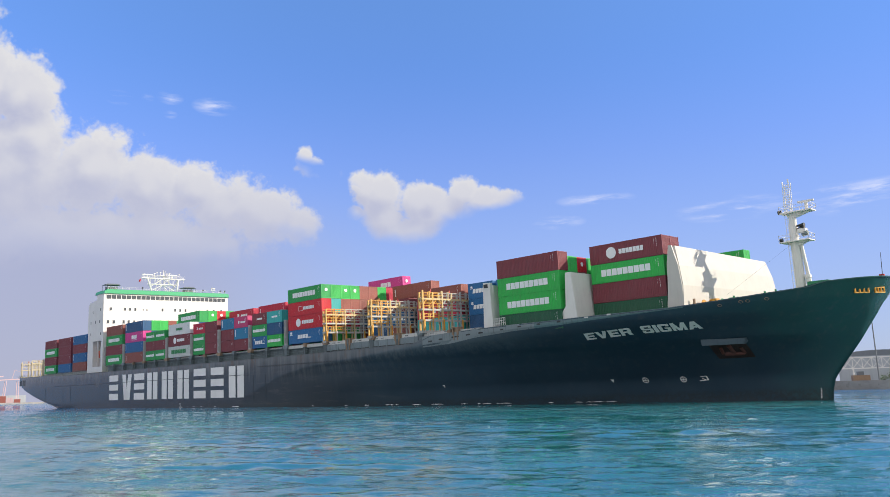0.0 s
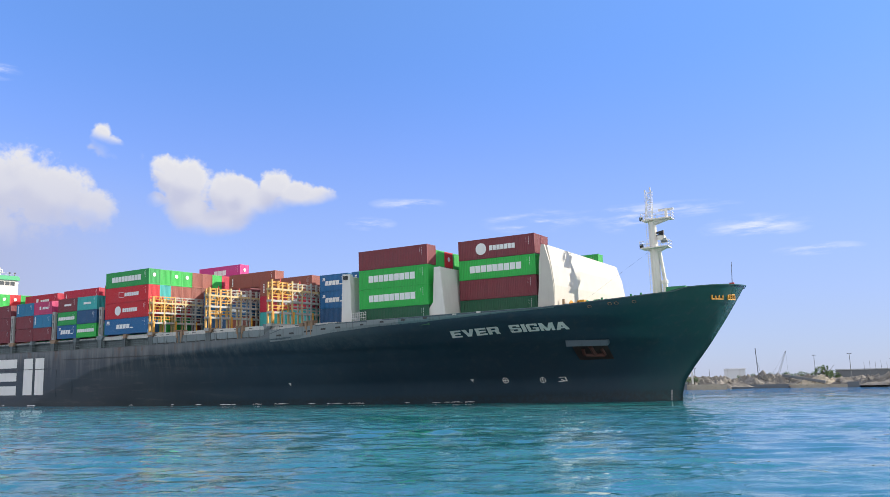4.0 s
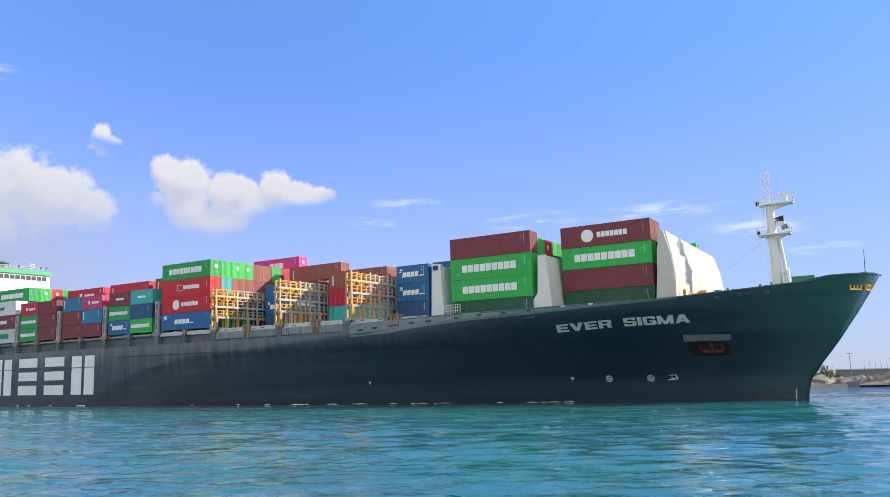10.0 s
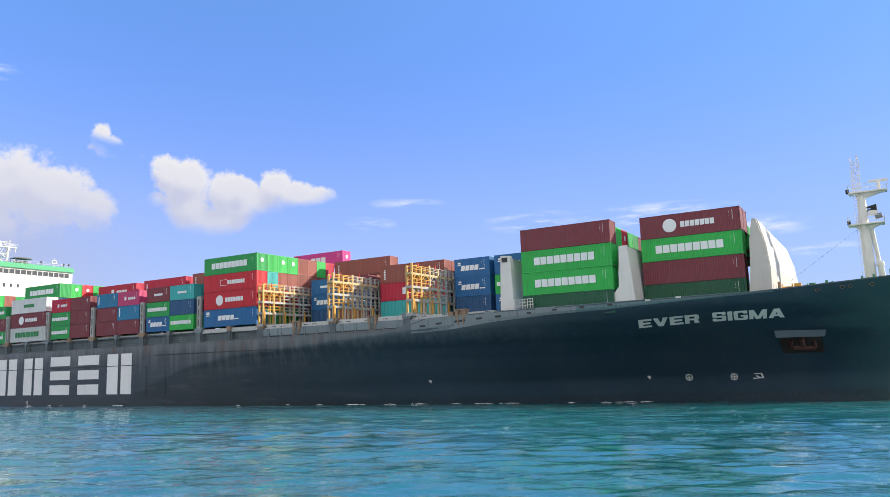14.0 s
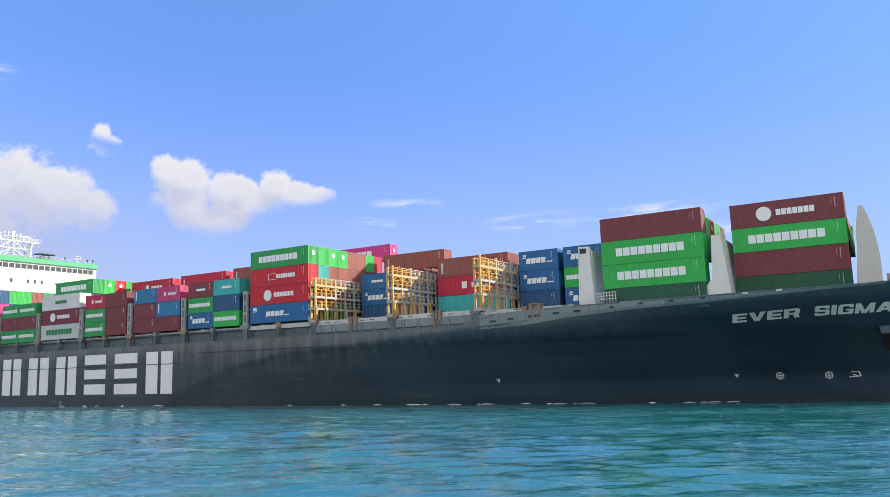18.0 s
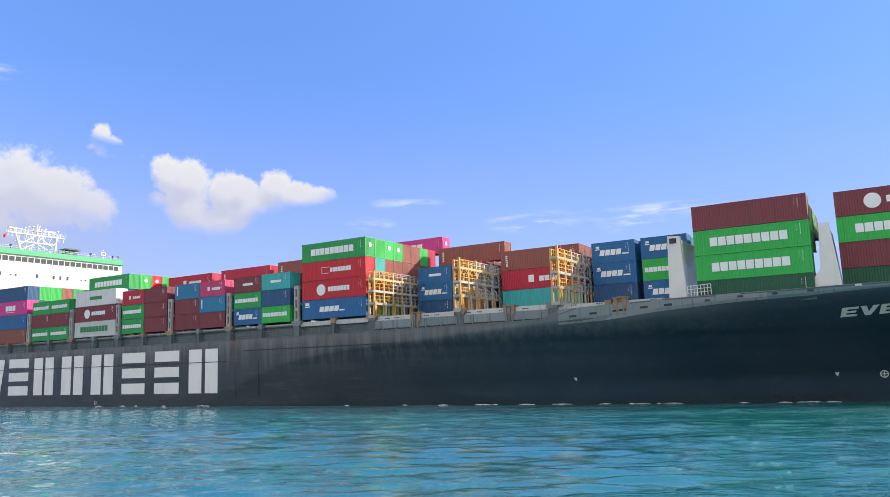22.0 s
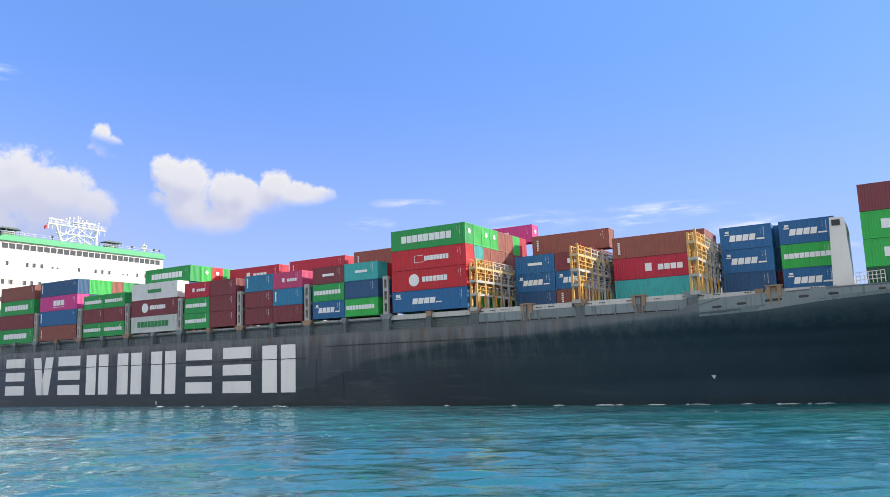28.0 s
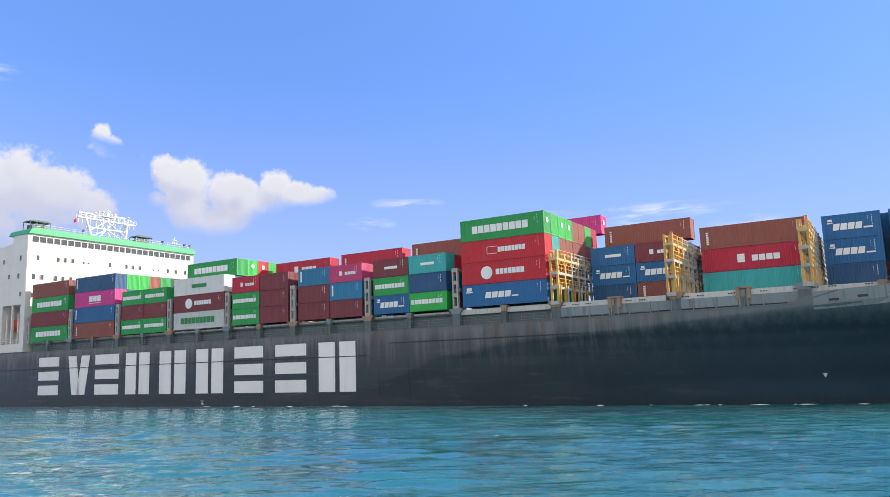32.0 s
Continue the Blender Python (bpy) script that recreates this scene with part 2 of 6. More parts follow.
def water_mat():
    m, w, p = material("sea_water", 0.02)
    at = place_of(w)
    body = w.noise(w.vec("MULTIPLY", at, (0.03, 0.06, 0)), 1.0, 3.0)
    # far water is coloured bluer and dulled, in place of its sky reflection
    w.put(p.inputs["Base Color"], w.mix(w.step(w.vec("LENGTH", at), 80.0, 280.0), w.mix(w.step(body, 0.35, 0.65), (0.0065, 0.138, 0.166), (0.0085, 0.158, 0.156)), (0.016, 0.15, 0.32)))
    p.inputs["IOR"].default_value = 2.1
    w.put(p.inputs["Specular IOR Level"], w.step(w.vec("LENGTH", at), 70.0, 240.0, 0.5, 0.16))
    r1 = w.noise(w.vec("MULTIPLY", at, (2.8, 7.0, 1)), 1.0, 4.0, 0.6)
    r2 = w.noise(w.vec("MULTIPLY", at, (0.55, 1.9, 1)), 1.0, 2.0, 0.45)
    calm = w.step(w.noise(w.vec("MULTIPLY", at, (0.05, 0.14, 1)), 1.0, 2.0, 0.5), 0.36, 0.64, 0.3, 1.6)
    calm = w.math("MULTIPLY", calm, w.step(w.vec("LENGTH", at), 35.0, 150.0, 0.24, 2.8))
    bump(w, p, w.math("MULTIPLY", calm, w.math("ADD", w.math("MULTIPLY", r1, 0.12), w.math("MULTIPLY", r2, 0.32))), 1.0, 1.0)
    return m


PAINT = {
    "green": (0.014, 0.33, 0.075), "lime": (0.025, 0.46, 0.075), "deep_green": (0.008, 0.10, 0.045), "maroon": (0.20, 0.032, 0.045),
    "red": (0.56, 0.014, 0.028), "crimson": (0.50, 0.014, 0.05), "rose": (0.55, 0.05, 0.17), "brown": (0.25, 0.072, 0.055),
    "rust": (0.30, 0.085, 0.062), "blue": (0.010, 0.13, 0.33), "navy": (0.014, 0.085, 0.21), "sky_blue": (0.014, 0.20, 0.38),
    "teal": (0.04, 0.42, 0.42), "magenta": (0.60, 0.045, 0.27), "white": (0.72, 0.74, 0.74), "grey": (0.56, 0.60, 0.58)}
PAINT_MAT = {k: painted("container_" + k, v, 0.5, 0.18, grime=0.3, vary=0.06) for k, v in PAINT.items()}
HULL = hull_paint()
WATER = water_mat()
WHITE = painted("white_paint", (0.76, 0.74, 0.70), 0.42, 0.06, grime=0.10, vary=0.02)
LETTER = painted("letter_white", (0.90, 0.89, 0.86), 0.5, 0.08, grime=0.12, vary=0.02, size=3.0)
MARK = painted("mark_white", (0.85, 0.86, 0.86), 0.5, 0.05, grime=0.1, vary=0.02)
MARK_GREEN = painted("mark_green", (0.02, 0.25, 0.07), 0.5, 0.05, grime=0.1)
GREY = painted("weathered_grey_paint", (0.20, 0.245, 0.26), 0.55, 0.8, (0.20, 0.11, 0.06), 0.95, 0.14)
COAM = painted("coaming_paint", (0.12, 0.15, 0.16), 0.6, 0.8, (0.13, 0.065, 0.04), 0.9, 0.1)
PALE = painted("pale_edge_paint", (0.58, 0.58, 0.55), 0.5, 0.5, grime=0.6, vary=0.06)
PLATE = painted("dull_white_plate", (0.56, 0.53, 0.48), 0.55, 0.08, grime=0.12, vary=0.02)
TEAL_GREY = painted("bulwark_teal", (0.10, 0.18, 0.195), 0.45, 0.5, (0.36, 0.38, 0.36), grime=0.7, vary=0.04)
STEEL = painted("lashing_grey", (0.42, 0.42, 0.40), 0.5, 0.45, grime=0.5, vary=0.1)
CREAM = painted("lashing_cream", (0.56, 0.43, 0.22), 0.5, 0.5, grime=0.35, vary=0.06)
PALE_CREAM = painted("pale_cream_paint", (0.52, 0.44, 0.30), 0.5, 0.4, grime=0.4, vary=0.06)
# yellow paint made more golden, for the sun on the outer columns
SUN_GOLD = painted("lashing_sun_gold", (0.60, 0.36, 0.10), 0.5, 0.5, grime=0.35, vary=0.06)
YELLOW = painted("yellow_paint", (0.66, 0.32, 0.03), 0.5, 0.25, grime=0.3)
RUSTY = painted("rusted_steel", (0.30, 0.20, 0.13), 0.7, 0.9, (0.13, 0.05, 0.02), 0.9, 0.2)
ROOF_GREEN = painted("bridge_green", (0.03, 0.36, 0.15), 0.45, 0.06, grime=0.15)
DECK_GREEN = painted("deck_green", (0.03, 0.22, 0.10), 0.6, 0.3, grime=0.3)
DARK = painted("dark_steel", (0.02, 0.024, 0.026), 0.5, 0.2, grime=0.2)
RED = painted("signal_red", (0.55, 0.03, 0.02), 0.5, 0.1)
ORANGE = painted("lifeboat_orange", (0.62, 0.09, 0.02), 0.45, 0.05, grime=0.2)


def glass_dark():
    m, w, p = material("window_glass", 0.06)
    p.inputs["Base Color"].default_value = (0.09, 0.10, 0.11, 1)
    return m


GLASS = glass_dark()


def earth(name, a, b, size=1.0):
    m, w, p = material(name, 0.9)
    at = place_of(w)
    n1, n2 = w.noise(at, 0.06 / size, 5.0, 0.6), w.noise(at, 0.7 / size, 5.0, 0.65)
    c = w.mix(w.step(n1, 0.35, 0.65), a, b)
    c = w.mix(w.step(n2, 0.5, 0.7, 0, 0.6), c, tuple(v * 0.45 for v in a))
    w.put(p.inputs["Base Color"], c)
    bump(w, p, n2, 0.6, 0.4)
    return m


ROCK = earth("shore_rock", (0.27, 0.25, 0.225), (0.17, 0.16, 0.145), 0.5)
SAND = earth("pale_spoil", (0.52, 0.46, 0.36), (0.42, 0.36, 0.28))
CONCRETE = earth("quay_concrete", (0.34, 0.33, 0.31), (0.26, 0.25, 0.24))
LEAF = earth("foliage", (0.05, 0.10, 0.035), (0.08, 0.13, 0.05), 0.2)
BARK = earth("bark", (0.12, 0.09, 0.06), (0.09, 0.07, 0.05), 0.1)
SHED = painted("shed_cladding", (0.42, 0.45, 0.48), 0.6, 0.1, grime=0.3, size=6.0)
SHED_ROOF = painted("shed_roof", (0.16, 0.18, 0.20), 0.6, 0.1, grime=0.3, size=6.0)
SEAM = painted("hull_seam", (0.010, 0.018, 0.020), 0.5, 0.2, grime=0.3)
# crane red paled in the paint, in place of distance haze
HAZE_RED = painted("haze_red", (0.60, 0.42, 0.42), 0.6, 0.1, size=6.0)


# ---------- mesh helpers ----------
def part(name, bm, mat, parent=None, label=""):
    me = bpy.data.meshes.new(name)
    bm.normal_update()
    bm.to_mesh(me)
    bm.free()
    me.materials.append(mat)
    ob = new(name, me)
    ob.parent = parent
    return tagged(ob, label)


def shared(name, me, parent, m=None, label=""):
    ob = new(name, me)
    ob.parent = parent
    if m is not None:
        ob.matrix_basis = m
    return tagged(ob, label)


def thing(name, m, label, category, group="", kind=""):
    ob = new(name)
    ob.matrix_basis = m
    ob.empty_display_size = 0.5
    return tagged(ob, label, category, group, kind)


def box(bm, x0, x1, y0, y1, z0, z1):
    v = [bm.verts.new((x, y, z)) for z in (z0, z1) for x, y in ((x0, y0), (x1, y0), (x1, y1), (x0, y1))]
    for f in ((3, 2, 1, 0), (4, 5, 6, 7), (0, 1, 5, 4), (1, 2, 6, 5), (2, 3, 7, 6), (3, 0, 4, 7)):
        bm.faces.new([v[i] for i in f])
    return v


def prism(bm, pts, axis, a, b):
    """A plane outline drawn out along an axis from a to b. pts are the two other coordinates."""
    def at(p, s):
        return {"x": (s, p[0], p[1]), "y": (p[0], s, p[1]), "z": (p[0], p[1], s)}[axis]
    lo, hi = [bm.verts.new(at(p, a)) for p in pts], [bm.verts.new(at(p, b)) for p in pts]
    n = len(pts)
    fs = [bm.faces.new(lo), bm.faces.new(hi[::-1])]
    fs += [bm.faces.new((lo[(i + 1) % n], lo[i], hi[i], hi[(i + 1) % n])) for i in range(n)]
    bmesh.ops.recalc_face_normals(bm, faces=fs)


def bar(bm, a, b, r, n=4, r2=None):
    """A rod from a to b with n sides."""
    a, b = Vector(a), Vector(b)
    q = (b - a).to_track_quat("Z", "Y")
    rings = []
    for c, s in ((a, r), (b, r if r2 is None else r2)):
        rings.append([bm.verts.new(c + q @ Vector((s * math.cos(6.28318 * (i + 0.5) / n), s * math.sin(6.28318 * (i + 0.5) / n), 0))) for i in range(n)])
    for i in range(n):
        bm.faces.new((rings[0][i], rings[0][(i + 1) % n], rings[1][(i + 1) % n], rings[1][i]))
    bm.faces.new(rings[0][::-1])
    bm.faces.new(rings[1])


def lerp(x, table):
    return float(np.interp(x, [r[0] for r in table], [r[1] for r in table]))


def rails(bm, pts, height=1.0, levels=3, r=0.03, gap=1.5):
    """A rail along a line of points."""
    for a, b in zip(pts, pts[1:]):
        a, b = Vector(a), Vector(b)
        n = max(1, round((b - a).length / gap))
        for i in range(n + 1):
            c = a.lerp(b, i / n)
            bar(bm, c, c + Vector((0, 0, height)), r)
        for k in range(1, levels + 1):
            up = Vector((0, 0, height * k / levels))
            bar(bm, a + up, b + up, r)


# ---------- water ----------
WAVE = 0.0028


def water():
    rng = np.random.RandomState(4)
    ys = [-30.0, -8.0, 2.0, 6.0]
    while ys[-1] < 112:
        ys.append(ys[-1] + 0.10 + 0.0042 * max(0, ys[-1]))
    while ys[-1] < 190:
        ys.append(ys[-1] * 1.018 + 0.05)
    ys = np.array(ys + [240, 330, 500, 900, 1800, 4600.0])
    core = np.arange(-50, 69, 0.22)
    side = 1.035 ** np.arange(0, 46)
    tail = np.array([300, 500, 900, 1800, 4600.0])
    xs = np.concatenate([-np.concatenate([50 * side, tail])[::-1], core, 69 * side[:36], tail])
    X, Y = np.meshgrid(xs, ys)
    Z = np.zeros_like(X)
    for k in range(84):
        lam = 0.38 * (4.6 / 0.38) ** rng.rand() if k < 78 else 6.0 + rng.rand() * 7
        ang = math.radians(264) + rng.randn() * (0.48 if lam < 1.5 else 0.34)
        kx, ky = 2 * math.pi / lam * math.cos(ang), 2 * math.pi / lam * math.sin(ang)
        ph = kx * X + ky * Y + rng.rand() * 6.283
        amp = WAVE * lam * (1.0 if lam < 1.1 else 1.3 if lam < 2.6 else 0.5) * (0.6 + 0.8 * rng.rand())
        fade = np.clip((lam - 0.016 * np.abs(Y)) / (0.4 * lam), 0, 1)
        gust = 1 + 0.55 * np.sin(X * (0.09 + 0.2 * rng.rand()) + Y * (0.12 + 0.25 * rng.rand()) + rng.rand() * 6.283)
        Z += amp * (np.sin(ph) + 0.22 * np.cos(2 * ph)) * fade * gust
    far = np.clip((300 - Y) / 120, 0, 1) * np.clip((230 - np.abs(X)) / 60, 0, 1)
    Z = Z * far
    h, n = X.shape
    co = np.stack([X, Y, Z], -1).reshape(-1, 3)
    i = np.arange(h * n).reshape(h, n)
    q = np.stack([i[:-1, :-1], i[:-1, 1:], i[1:, 1:], i[1:, :-1]], -1).reshape(-1, 4)
    me = bpy.data.meshes.new("water")
    me.vertices.add(len(co))
    me.vertices.foreach_set("co", co.ravel())
    me.loops.add(q.size)
    me.loops.foreach_set("vertex_index", q.ravel().astype(np.int32))
    me.polygons.add(len(q))
    me.polygons.foreach_set("loop_start", np.arange(0, q.size, 4, dtype=np.int32))
    me.polygons.foreach_set("use_smooth", np.ones(len(q), bool))
    me.update(calc_edges=True)
    me.validate()
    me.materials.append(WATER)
    return tagged(new("water", me), "choppy teal harbour water with small glittering waves", "water", kind="structure")


sea = water()

# ---------- the ship ----------
ship = thing("container_ship", SHIP_ROWS[0][1], "long dark green container ship with a white bridge house", "ship")
BEAM = 21.4
FLAT_END = [(-5, -42), (0, -36), (3.4, -28), (7.15, -16), (8.8, -5), (9.5, 8), (10.3, 19), (11.2, 32), (12.5, 42), (16, 46)]
STEM = [(-4, 87.6), (0, 88.6), (1.2, 88.7), (2.94, 89.2), (5, 90.7), (7.9, 93.0), (11.3, 95.4), (13.6, 96.9), (15.85, 98.3), (18, 99.5)]
SHARP = [(-4, 1.6), (3.8, 1.5), (9, 0.8), (11, 0.72), (13.5, 0.5), (16, 0.45)]
FULL = [(-4, 2.6), (3.8, 2.6), (9, 2.4), (11, 2.2), (13.5, 2.1), (16, 2.1)]
SHEER = [(-201, 12.0), (-165, 11.9), (-150, 11.4), (-10, 11.4), (12, 11.5), (29, 11.6), (31, 12.6), (42, 13.0), (56, 13.15), (75, 13.5), (85, 14.3),
         (91, 14.9), (92.4, 15.4), (95, 15.62), (98.3, 15.85)]
KNUCKLE = [(-201, 30), (30, 30), (36, 11.0), (42, 11.9), (50, 12.5), (58, 12.7), (61, 12.9), (75, 13.45), (80, 30), (99, 30)]
KEEL = [(-201, 7.2), (-199.5, 5.4), (-196, 3.7), (-190, 2.0), (-180, 0.1), (-170, -1.6), (-160, -3.0), (-150, -3.5), (99, -3.5)]


def half_beam(x, z):
    """Half the hull's width at x along it and the height z."""
    if x < -120:
        wide = BEAM - 0.8 * max(0.0, (-175 - x) / 26) ** 2
        if x < -135:
            v = (z - lerp(x, KEEL)) / 5.0
            soft = min(1.0, (-135 - x) / 20)
            wide *= 1 - soft + soft * min(1.0, max(0.0, v)) ** 0.33
        return wide
    z = min(z, lerp(x, KNUCKLE))
    a, b = lerp(z, FLAT_END), lerp(z, STEM)
    u = min(1.0, max(0.0, (x - a) / (b - a)))
    chine = 0.34 * (1 - math.exp(-max(0.0, x - a) / 9.0)) * (1 - u)
    return BEAM * max(0.0, 1 - u ** lerp(z, FULL)) ** lerp(z, SHARP) - chine


def hull_mesh():
    cols = [(-201 + 3.0 * i, 0.0) for i in range(54)] + [(-42, u) for u in np.linspace(0, 1, 150)]
    rows = 46
    bm = bmesh.new()
    grids = []
    for side in (-1, 1):
        grid = []
        for x0, u in cols:
            xd = x0 + u * (98.3 - x0) if x0 == -42 else x0
            zk, zt = lerp(xd, KEEL), lerp(xd, SHEER)
            line = []
            for k in range(rows + 1):
                z = zk + (zt - zk) * k / rows
                x = x0 + u * (lerp(z, STEM) - x0) if x0 == -42 else x0
                hb = half_beam(x, z) if u < 1 else 0.0
                line.append(bm.verts.new((x, side * hb, z)))
            grid.append(line)
        grids.append(grid)
        for i in range(len(cols) - 1):
            for k in range(rows):
                q = (grid[i][k], grid[i + 1][k], grid[i + 1][k + 1], grid[i][k + 1])
                bm.faces.new(q if side < 0 else q[::-1])
    a, b = grids
    for k in range(rows):                                     # transom
        bm.faces.new((b[0][k], a[0][k], a[0][k + 1], b[0][k + 1]))
    bmesh.ops.remove_doubles(bm, verts=bm.verts, dist=0.004)
    for f in bm.faces:
        f.smooth = True
    return bm


hull = part("hull", hull_mesh(), HULL, ship, "dark green hull plating, weathered and streaked")


def deck_mesh():
    bm = bmesh.new()
    last = None
    for x in list(np.arange(-200.9, 60, 6)) + list(np.arange(60, 97.6, 1.2)):
        z = lerp(x, SHEER) - (0.05 if x < 15 else 1.1)
        hb = half_beam(x, z) - 0.12
        now = [bm.verts.new((x, s * hb, z)) for s in (-1, 1)]
        if last:
            bm.faces.new((last[0], now[0], now[1], last[1]))
        last = now
    return bm


part("deck", deck_mesh(), DECK_GREEN, ship, "worn green painted steel deck")


def on_hull(x, z, off=0.03):
    return Vector((x, -half_beam(x, z) - off, z))


def hull_patch(bm, pts, off=0.035, cuts=6):
    """A painted shape on the starboard plating, four corners (x, z)."""
    grid = []
    for i in range(cuts + 1):
        a, b = i / cuts, None
        lo = (pts[0][0] * (1 - a) + pts[1][0] * a, pts[0][1] * (1 - a) + pts[1][1] * a)
        hi = (pts[3][0] * (1 - a) + pts[2][0] * a, pts[3][1] * (1 - a) + pts[2][1] * a)
        grid.append([bm.verts.new(on_hull(lo[0] * (1 - c) + hi[0] * c, lo[1] * (1 - c) + hi[1] * c, off)) for c in (0, 0.25, 0.5, 0.75, 1)])
    for i in range(cuts):
        for k in range(4):
            bm.faces.new((grid[i][k], grid[i + 1][k], grid[i + 1][k + 1], grid[i][k + 1]))


# the owner's big white mark amidships, as plain bars
for kind, x0, x1 in (("three", -108.3, -101.6), ("slant", -98.7, -92.0), ("three", -90.4, -83.5), ("two", -81.6, -75.1), ("two", -72.5, -65.8),
                     ("two", -63.3, -56.9), ("three", -54.4, -48.1), ("three", -45.6, -39.3), ("two", -36.9, -30.0)):
    bars = {"three": [(0, 1, 2.95, 4.8), (0, 1, 5.75, 7.45), (0, 1, 8.4, 10.2)], "two": [(0, 0.45, 2.95, 10.2), (0.57, 1, 2.95, 10.2)], "slant": [(0.0, 0.38, 10.2, 2.95), (0.62, 1.0, 10.2, 2.95)]}[kind]
    for a, b, z0, z1 in bars:
        bm = bmesh.new()
        xa, xb = x0 + (x1 - x0) * a, x0 + (x1 - x0) * b
        if kind == "slant":
            lean = 1.35 if a == 0 else -1.35
            hull_patch(bm, ((xa + lean, z1), (xb + lean, z1), (xb, z0), (xa, z0)), cuts=2)
        else:
            hull_patch(bm, ((xa, z0), (xb, z0), (xb, z1), (xa, z1)), cuts=2)
        part("hull_mark", bm, LETTER, hull, "big white painted bar")

# ---------- containers ----------
CARGO = []
MESHES = {}
LONG, SHORT, WIDE = 12.19, 6.06, 2.44


def corrugated(bm, length, h, pitch=0.28, depth=0.04):
    """A ribbed wall in the plane y = 0, ribs to -y at 0, from x = 0 to length."""
    n = max(1, round(length / pitch))
    p = length / n
    prof = []
    for i in range(n):
        for f, d in ((0.0, 0), (0.26, 0), (0.5, 1), (0.76, 1)):
            prof.append(((i + f) * p, depth * d))
    prof.append((length, 0))
    last = None
    for x, d in prof:
        now = (bm.verts.new((x, d, 0)), bm.verts.new((x, d, h)))
        if last:
            bm.faces.new((last[0], now[0], now[1], last[1]))
        last = now


def mesh_of(key, make, mat):
    if key not in MESHES:
        bm = bmesh.new()
        make(bm)
        bm.normal_update()
        me = bpy.data.meshes.new(key[0])
        bm.to_mesh(me)
        bm.free()
        me.materials.append(mat)
        MESHES[key] = me
    return MESHES[key]


def frame_mesh(bm, L, h):
    p = 0.13
    for x in (0, L - p):
        for y in (0, WIDE - p):
            box(bm, x, x + p, y, y + p, 0.1, h - 0.1)
            for z in (0, h - 0.118):
                cx = -0.012 if x == 0 else L - 0.166
                cy = -0.012 if y == 0 else WIDE - 0.15
                box(bm, cx, cx + 0.178, cy, cy + 0.162, z, z + 0.118)
    for y in (0.02, WIDE - 0.1):
        box(bm, p, L - p, y, y + 0.08, 0.02, 0.18)
        box(bm, p, L - p, y, y + 0.08, h - 0.09, h - 0.01)
    for x in (0.01, L - 0.1):
        box(bm, x, x + 0.09, p, WIDE - p, 0.02, 0.18)
        box(bm, x, x + 0.09, p, WIDE - p, h - 0.13, h - 0.01)


def door_mesh(bm, h):
    """Two door leaves with lock rods in the plane x = 0, outside to -x."""
    for y0 in (0.14, WIDE / 2 + 0.01):
        y1 = y0 + WIDE / 2 - 0.16
        box(bm, 0.03, 0.07, y0, y1, 0.18, h - 0.13)
        for f in (0.28, 0.72):
            y = y0 + (y1 - y0) * f
            bar(bm, (0.0, y, 0.15), (0.0, y, h - 0.12), 0.02)


def quad(x0, x1, z0, z1, lean=0.0):
    return [(x0, z0), (x1, z0), (x1 + lean, z1), (x0 + lean, z1)]


def row_of(x0, x1, z0, z1, n, gap=0.14, lean=0.0):
    w = (x1 - x0) / n
    return [quad(x0 + w * (i + gap / 2), x0 + w * (i + 1 - gap / 2), z0, z1, lean) for i in range(n)]


def ring_of(x, z, r, n=20):
    return [(x + r * math.cos(6.28318 * i / n), z + r * math.sin(6.28318 * i / n)) for i in range(n)]


